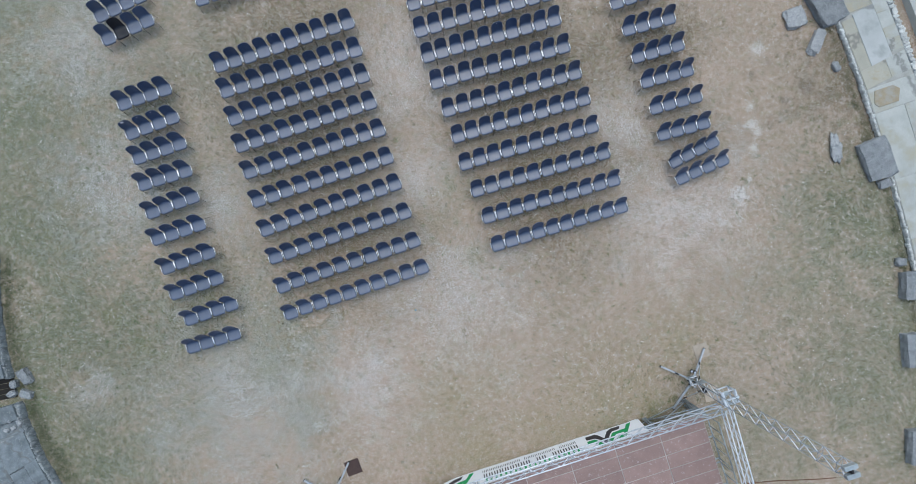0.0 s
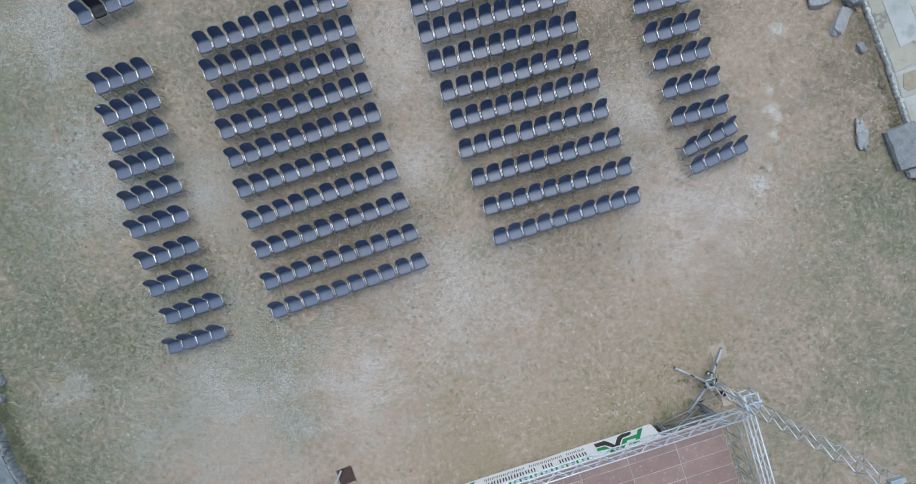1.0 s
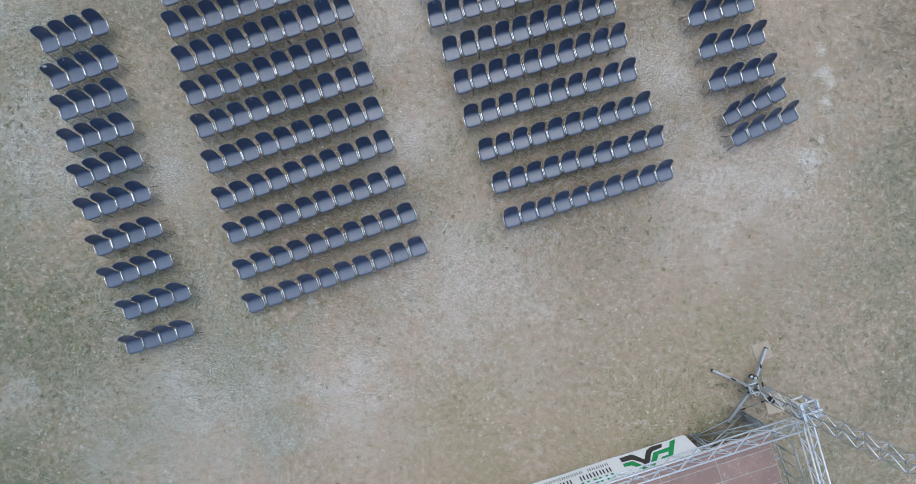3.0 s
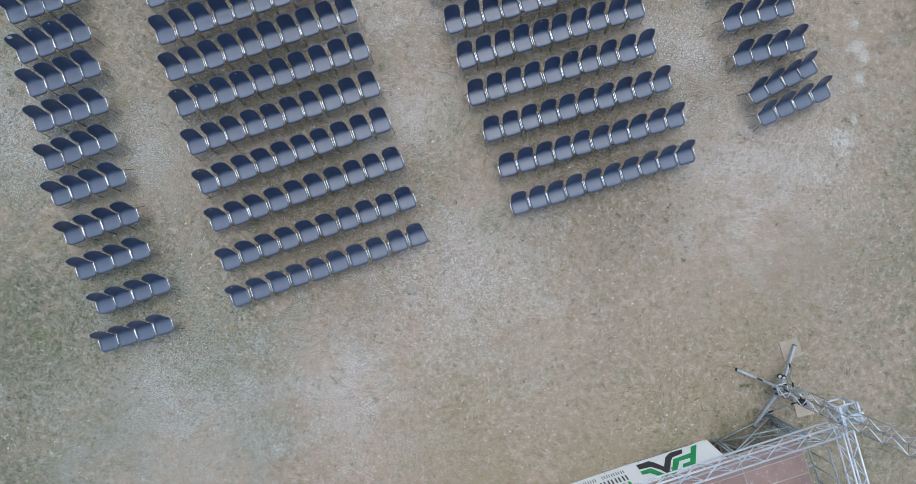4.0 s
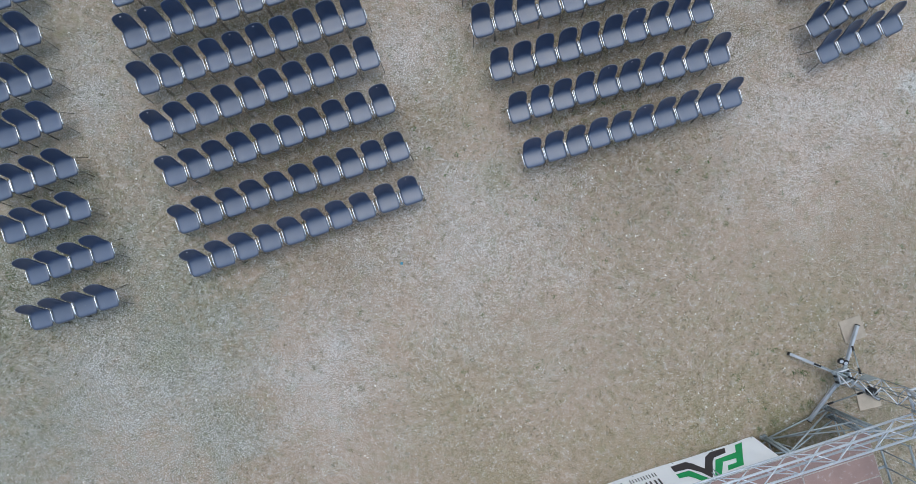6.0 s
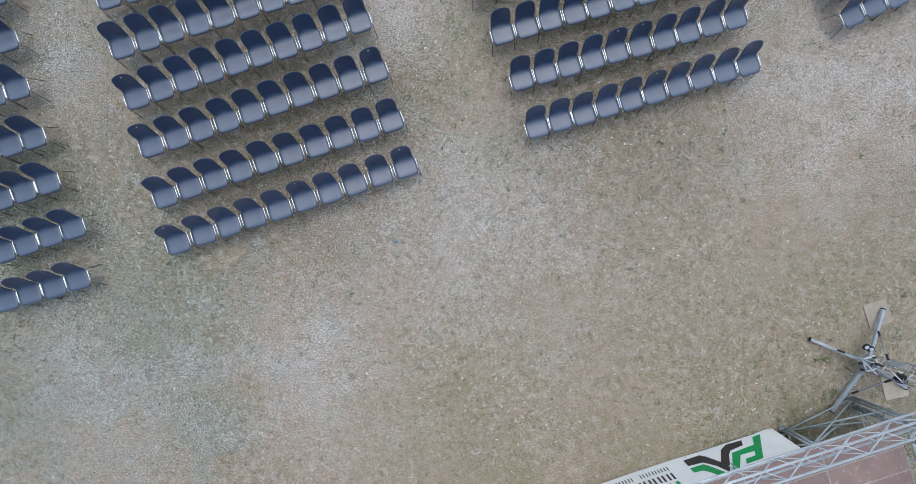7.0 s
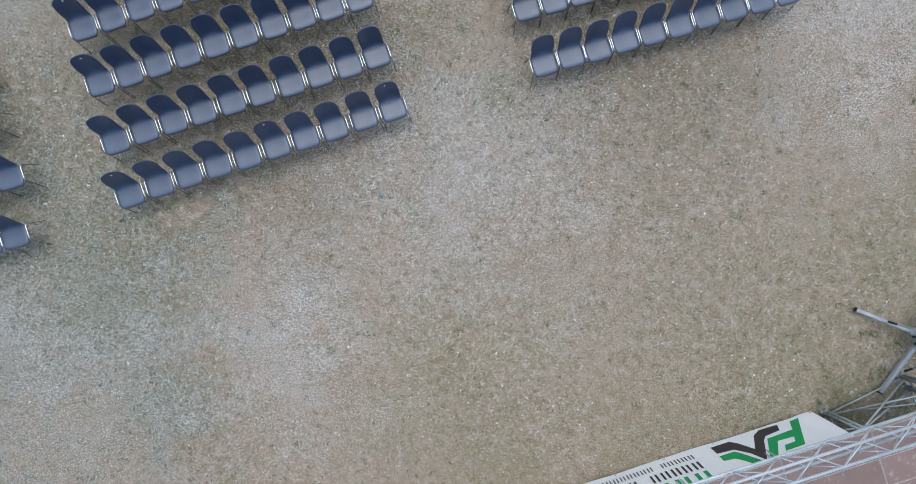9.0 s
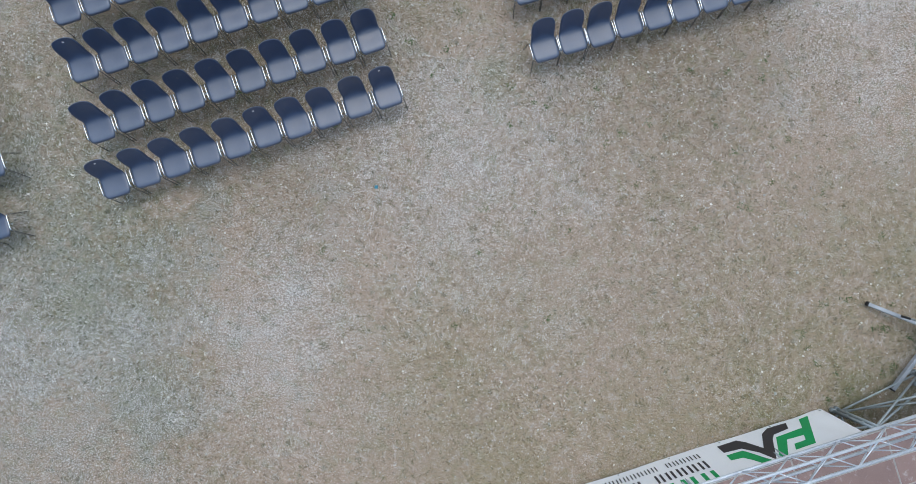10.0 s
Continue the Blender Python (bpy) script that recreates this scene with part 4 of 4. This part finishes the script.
stone_thing("boulder", -15.12, -5.42, 0.40, 0.25, 0.18, -18, 13, "grey broken rubble stone at the wall gap", "boulder", 0.22, 0.22, 0.0, 8, M_RUBBLE)
stone_thing("boulder", -15.55, -5.06, 0.22, 0.28, 0.20, 10, 14, "small rubble lump at the wall gap", "boulder", 0.3, 0.28, 0.0, 6, M_RUBBLE)
stone_thing("boulder", -15.62, -5.42, 0.26, 0.22, 0.18, 40, 15, "small rubble lump at the wall gap", "boulder", 0.3, 0.28, 0.0, 6, M_RUBBLE)


def arc(cx, cy, r, deg):
    return cx + r * math.cos(radians(deg)), cy + r * math.sin(radians(deg))


def build_kerb(parent, cx, cy, r, a0, a1, height, width, seed, mt, sizes=(0.13, 0.34)):
    rng = random.Random(seed)
    meshes = [to_mesh("kerb_stone", rock_bm(1.0, 1.0, 1.0, seed + k, 0.42, 0.30, 4), mt) for k in range(5)]
    a = a0
    while a < a1:
        length = rng.uniform(*sizes)
        step = math.degrees(length / r)
        x, y = arc(cx, cy, r + rng.uniform(-0.02, 0.03), a + step / 2)
        m = pose(x, y, 0.0, 0, 0, a + step / 2 + rng.uniform(-5, 5)) @ Matrix.Diagonal((width * rng.uniform(0.85, 1.1), length * 1.15, height * rng.uniform(0.85, 1.05), 1))
        part("kerb_stone", rng.choice(meshes), parent, m)
        a += step


def slab(parent, points, z1, mt, name="paving_slab"):
    c = Vector((sum(p[0] for p in points) / len(points), sum(p[1] for p in points) / len(points)))
    bm = prism_bm([(x - c.x, y - c.y) for x, y in points], 0.0, z1 + 0.05, 0.006)
    return part(name, to_mesh(name, bm, mt), parent, pose(c.x, c.y, -0.05))


RC, RR_IN = (-40.80, -14.70), 60.0
pavement = root("pavement_east", Matrix(), "pale worn stone paving behind a low rubble kerb", "pavement", kind="structure")
build_kerb(pavement, *RC, RR_IN + 0.075, 10.0, 26.0, 0.15, 0.14, 20, M_KERB, (0.07, 0.22))
build_kerb(pavement, *RC, RR_IN + 2.13, 10.0, 26.0, 0.21, 0.24, 40, M_KERB, (0.09, 0.26))


def ring(r, deg):
    return arc(*RC, RR_IN + r, deg)


def band(r0, r1, d0, d1, mt, z=0.17, skew=0.0):
    g = 0.004 / RR_IN * 57.3
    slab(pavement, [ring(r0, d0 + g), ring(r1, d0 + g + skew), ring(r1, d1 - g + skew), ring(r0, d1 - g)], z, mt)


slab(pavement, [ring(0.10, 5.0 + 1.5 * k) for k in range(17)] + [ring(2.02, 29.0 - 1.5 * k) for k in range(17)], 0.155, M_JOINT, "paving_bed")
for k, (d0, d1) in enumerate(zip((5.0, 7.6, 9.9, 12.2, 14.4), (7.6, 9.9, 12.2, 14.4, 16.6))):
    band(0.13, 1.30, d0, d1, M_SLAB, 0.168 + 0.004 * (k % 2))
    band(1.31, 2.00, d0 + 0.4, d1 + 0.4, M_SLAB, 0.172)
band(0.13, 1.30, 16.6, 19.03, M_SLAB, 0.170)
band(1.31, 2.00, 17.0, 19.03, M_SLAB, 0.174)
band(0.13, 2.00, 19.04, 19.92, M_SLAB, 0.168)
band(0.13, 1.18, 19.93, 20.62, M_SAND, 0.176, 0.12)
band(1.19, 2.00, 20.05, 20.76, M_SLAB, 0.170, 0.05)
band(0.13, 0.60, 20.63, 22.50, M_SAND, 0.170)
band(0.605, 1.475, 20.66, 22.60, M_BIG, 0.180, 0.10)
for k, (d0, d1) in enumerate(((20.90, 21.34), (21.34, 21.76), (21.76, 22.30), (22.30, 23.60), (23.60, 26.00), (26.00, 29.0))):
    band(1.485 if d0 < 22.5 else 1.60, 2.00, d0, d1, M_SLAB, 0.168 + 0.004 * (k % 2))
band(0.13, 1.47, 22.68, 24.40, M_SAND, 0.170)
band(0.13, 1.58, 24.40, 26.60, M_SLAB, 0.172)
band(0.13, 1.58, 26.60, 29.00, M_SLAB, 0.168)
thing("cover_slab", to_mesh("cover_slab", prism_bm([(-0.45, -0.30), (-0.28, -0.42), (0.46, -0.18), (0.50, 0.30), (0.22, 0.42), (-0.46, 0.18)], 0, 0.014, 0.005), surface("orange_tan_stone", (0.42, 0.35, 0.24), (0.36, 0.31, 0.22), 2.5, 40.0, 0.9, 0.0, 0.3, dirt=(0.36, 0.34, 0.29), dirt_scale=3.0, dirt_at=0.50)), pose(16.47, 5.58, 0.170), "six-sided tan stone cover set on the pale paving", "stone slab")
outer = root("pavement_outer", Matrix(), "second strip of pale paving past a weedy gap", "pavement", kind="structure")
for d0, d1 in ((18.0, 20.4), (20.42, 22.6), (22.62, 25.0), (25.02, 29.0)):
    slab(outer, [ring(2.75, d0), ring(4.6, d0), ring(4.6, d1), ring(2.75, d1)], 0.25, M_SLAB)

LC, LR = (-1.10, -0.85), 15.0
wall = root("wall_west", Matrix(), "ruined wall top of weathered grey slabs with a rubble face", "wall", kind="structure")
build_kerb(wall, *LC, LR + 0.09, 178.0, 195.1, 0.29, 0.12, 60, M_OLDKERB, (0.08, 0.20))
build_kerb(wall, *LC, LR + 0.09, 198.8, 222.0, 0.29, 0.12, 80, M_OLDKERB, (0.08, 0.20))


def lring(r, deg):
    return arc(*LC, LR + r, deg)


slab(wall, [lring(0.08, 178.0 + 1.71 * k) for k in range(11)] + [lring(2.3, 195.1 - 1.71 * k) for k in range(11)], 0.24, M_OLDKERB, "wall_core")
slab(wall, [lring(0.08, 198.85 + 2.3 * k) for k in range(11)] + [lring(2.5, 221.85 - 2.3 * k) for k in range(11)], 0.24, M_OLDKERB, "wall_core")
lcuts = [178.0, 182.5, 186.4, 189.3, 192.4, 195.1]
for d0, d1 in zip(lcuts, lcuts[1:]):
    slab(wall, [lring(0.13, d0 + 0.04), lring(2.2, d0 + 0.04), lring(2.2, d1 - 0.04), lring(0.13, d1 - 0.04)], 0.33, M_OLD, "wall_slab")
for r0, r1, d0, d1, skew, z in ((0.13, 2.2, 198.80, 200.95, -0.3, 0.34), (0.13, 2.2, 200.99, 202.75, -0.2, 0.27), (0.13, 1.22, 202.79, 206.85, 0.3, 0.325), (1.24, 2.4, 202.82, 208.0, 0.0, 0.30), (0.13, 0.60, 206.90, 209.75, 0.0, 0.335), (0.62, 1.22, 207.20, 209.45, 0.0, 0.315), (0.13, 1.22, 209.80, 214.0, 0.0, 0.33), (0.18, 2.2, 214.1, 218.0, 0.0, 0.31), (0.18, 2.2, 218.1, 222.0, 0.0, 0.33), (1.24, 2.4, 208.1, 214.0, 0.0, 0.32)):
    slab(wall, [lring(r0, d0), lring(r1, d0 + skew), lring(r1, d1 + skew), lring(r0, d1)], z, M_OLD, "wall_slab")
for k, (x, y, w) in enumerate(((-15.52, -6.32, 0.12), (-15.20, -6.38, 0.17), (-15.64, -6.66, 0.13), (-15.40, -6.57, 0.13), (-15.24, -6.24, 0.09))):
    me = to_mesh("wall_stone", rock_bm(w, w * 1.25, 0.07, 50 + k, 0.4, 0.25, 4), M_PALE)
    thing("wall_stone", me, pose(x, y, 0.268, 0, 0, 37 * k), "small pale stone lying on the wall slab", "stone", "stones on the wall")
# boards on the gap floor, their colour standing in for its deep shade
boards = root("timber_boards", pose(-16.12, -5.28, 0.0, 0, 0, 12), "timber boards in the wall gap, coloured near-black for its shade", "boards")
for k in range(4):
    part("board", box_mesh("board", 1.1, 0.17, 0.03, M_TIMBER), boards, pose(0, -0.30 + 0.19 * k, 0.01, 0, 0, 1.5 * (k % 2)))

# ---- grass tufts, weeds and stone chips ----


def blades(name, count, seed, span, mt, label, size, per, area=None):
    rng = np.random.default_rng(seed)
    verts, faces = [], []
    for _ in range(count):
        if area:
            cx, cy, cr = area[rng.integers(len(area))]
            x, y = cx + rng.normal() * cr, cy + rng.normal() * cr
        else:
            x, y = rng.uniform(-16.5, 18.5), rng.uniform(-9.5, 11.0)
        if math.hypot(x - RC[0], y - RC[1]) > RR_IN - 0.1 or (x < -10 and math.hypot(x - LC[0], y - LC[1]) > LR - 0.05):
            continue
        z = ground_z(x, y)
        for _ in range(per):
            a = rng.uniform(0, 6.283)
            ox, oy = rng.normal() * span, rng.normal() * span
            length, wide = rng.uniform(0.6, 1.3) * size, rng.uniform(0.10, 0.2) * size
            lift = rng.uniform(0.15, 0.7) * size
            dx, dy = math.cos(a), math.sin(a)
            bx, by = x + ox, y + oy
            n = len(verts)
            verts += [(bx - dy * wide, by + dx * wide, z - 0.004), (bx + dy * wide, by - dx * wide, z - 0.004), (bx + dx * length, by + dy * length, z + lift)]
            faces.append((n, n + 1, n + 2))
    me = bpy.data.meshes.new(name)
    me.from_pydata(verts, [], faces)
    me.materials.append(mt)
    thing(name, me, Matrix(), label, "grass", kind="stuff")


blades("grass_tufts", 6500, 11, 0.030, M_GRASS, "short dark dry grass tufts scattered over the arena floor", 0.045, 9)
blades("straw_tufts", 9000, 12, 0.045, M_STRAW, "pale dead grass blades lying over the ground", 0.050, 7)
blades("green_weeds", 260, 13, 0.035, M_WEED, "small green weeds growing in the dry grass", 0.06, 16, [(-11.2, -3.6, 1.0), (16.6, 4.9, 0.3), (13.0, 3.8, 1.6), (4.0, -0.4, 2.2), (-15.2, -5.6, 0.4), (11.0, -3.0, 2.5), (8.4, -5.6, 0.9), (-3.5, 3.0, 2.5), (-12.6, 3.5, 0.5)])


FRINGE = [(*arc(*LC, LR - 0.15, 180 + 0.62 * k), 0.22) for k in range(66)] + [(*arc(*RC, RR_IN - 0.12, 5 + 0.3 * k), 0.18) for k in range(80)]
blades("grass_fringe", 1700, 14, 0.06, M_MOSS, "dark green grass fringe along the stone edges", 0.07, 12, FRINGE)
blades("moss_tufts", 5200, 15, 0.040, M_MOSS, "low dark green moss tufts on the shaded ground", 0.045, 10, [(-13.6, -3.4, 1.8), (-14.6, 1.5, 1.5), (-14.8, 6.5, 1.6), (-13.0, -7.0, 1.4), (15.6, -3.5, 2.2), (-11.0, -3.6, 1.4), (13.0, -6.5, 2.2), (-4.2, 4.0, 3.0), (3.6, 4.0, 2.8), (15.0, 2.6, 1.2)])


blades("single_weeds", 20, 16, 0.022, M_WEED, "single bright green weeds in the dry grass", 0.040, 9, [(7.91, 0.41, 0.06), (8.43, -0.54, 0.04), (-0.47, -1.91, 0.05), (-5.07, -4.8, 0.05), (0.22, -2.59, 0.04), (8.81, -3.9, 0.06), (1.1, -1.87, 0.04), (-6.9, -3.56, 0.05), (1.9, -2.87, 0.04), (7.02, -6.01, 0.10), (-1.22, -2.65, 0.05), (1.53, -2.76, 0.04)])
for k, (x, y) in enumerate(((8.06, -6.10), (8.14, -6.05), (6.40, -6.18), (2.91, -2.66), (-5.0, -4.55), (6.8, -3.93), (-3.17, -4.0))):
    me = to_mesh("pebble", rock_bm(0.055, 0.042, 0.025, 70 + k, 0.6, 0.2, 3), M_PEBBLE)
    thing("pebble", me, pose(x, y, ground_z(x, y), 0, 0, 50 * k), "white pebble lying in the dry grass", "pebble", "white pebbles")
scrap = bmesh.new()
bmesh.ops.create_grid(scrap, x_segments=4, y_segments=3, size=0.03)
for v in scrap.verts:
    v.co.z = 0.008 + 0.010 * noise.noise(v.co * 40)
bmesh.ops.solidify(scrap, geom=scrap.faces[:], thickness=0.001)
thing("litter_scrap", to_mesh("litter_scrap", scrap, surface("blue_plastic_film", (0.03, 0.20, 0.30), (0.05, 0.26, 0.36), 20.0, 80.0, 0.5)), pose(-1.04, -2.41, ground_z(-1.04, -2.41) + 0.004), "crumpled scrap of blue plastic on the ground", "litter")


def chips(count, seed):
    rng = np.random.default_rng(seed)
    verts, faces = [], []
    base = np.array([(1, 0, 0), (0, 1, 0), (-1, 0, 0), (0, -1, 0), (0, 0, 0.7), (0, 0, -0.4)], float)
    tri = ((0, 1, 4), (1, 2, 4), (2, 3, 4), (3, 0, 4), (1, 0, 5), (2, 1, 5), (3, 2, 5), (0, 3, 5))
    for _ in range(count):
        x, y = rng.uniform(-16.2, 18.0), rng.uniform(-9.0, 10.5)
        if math.hypot(x - RC[0], y - RC[1]) > RR_IN - 0.05 or (x < -10 and math.hypot(x - LC[0], y - LC[1]) > LR - 0.05):
            continue
        s = 0.006 + 0.017 * rng.random() ** 3
        p = base * (1 + 0.35 * rng.normal(size=base.shape)) * s
        a = rng.uniform(0, 6.283)
        p[:, :2] = p[:, :2] @ np.array([[math.cos(a), -math.sin(a)], [math.sin(a), math.cos(a)]])
        p += (x, y, ground_z(x, y) + 0.3 * s)
        n = len(verts)
        verts += [tuple(map(float, v)) for v in p]
        faces += [tuple(n + i for i in t) for t in tri]
    me = bpy.data.meshes.new("stone_chips")
    me.from_pydata(verts, [], faces)
    me.materials.append(M_PEBBLE)
    thing("stone_chips", me, Matrix(), "small white stone chips strewn over the ground", "pebbles", kind="stuff")


chips(30000, 21)
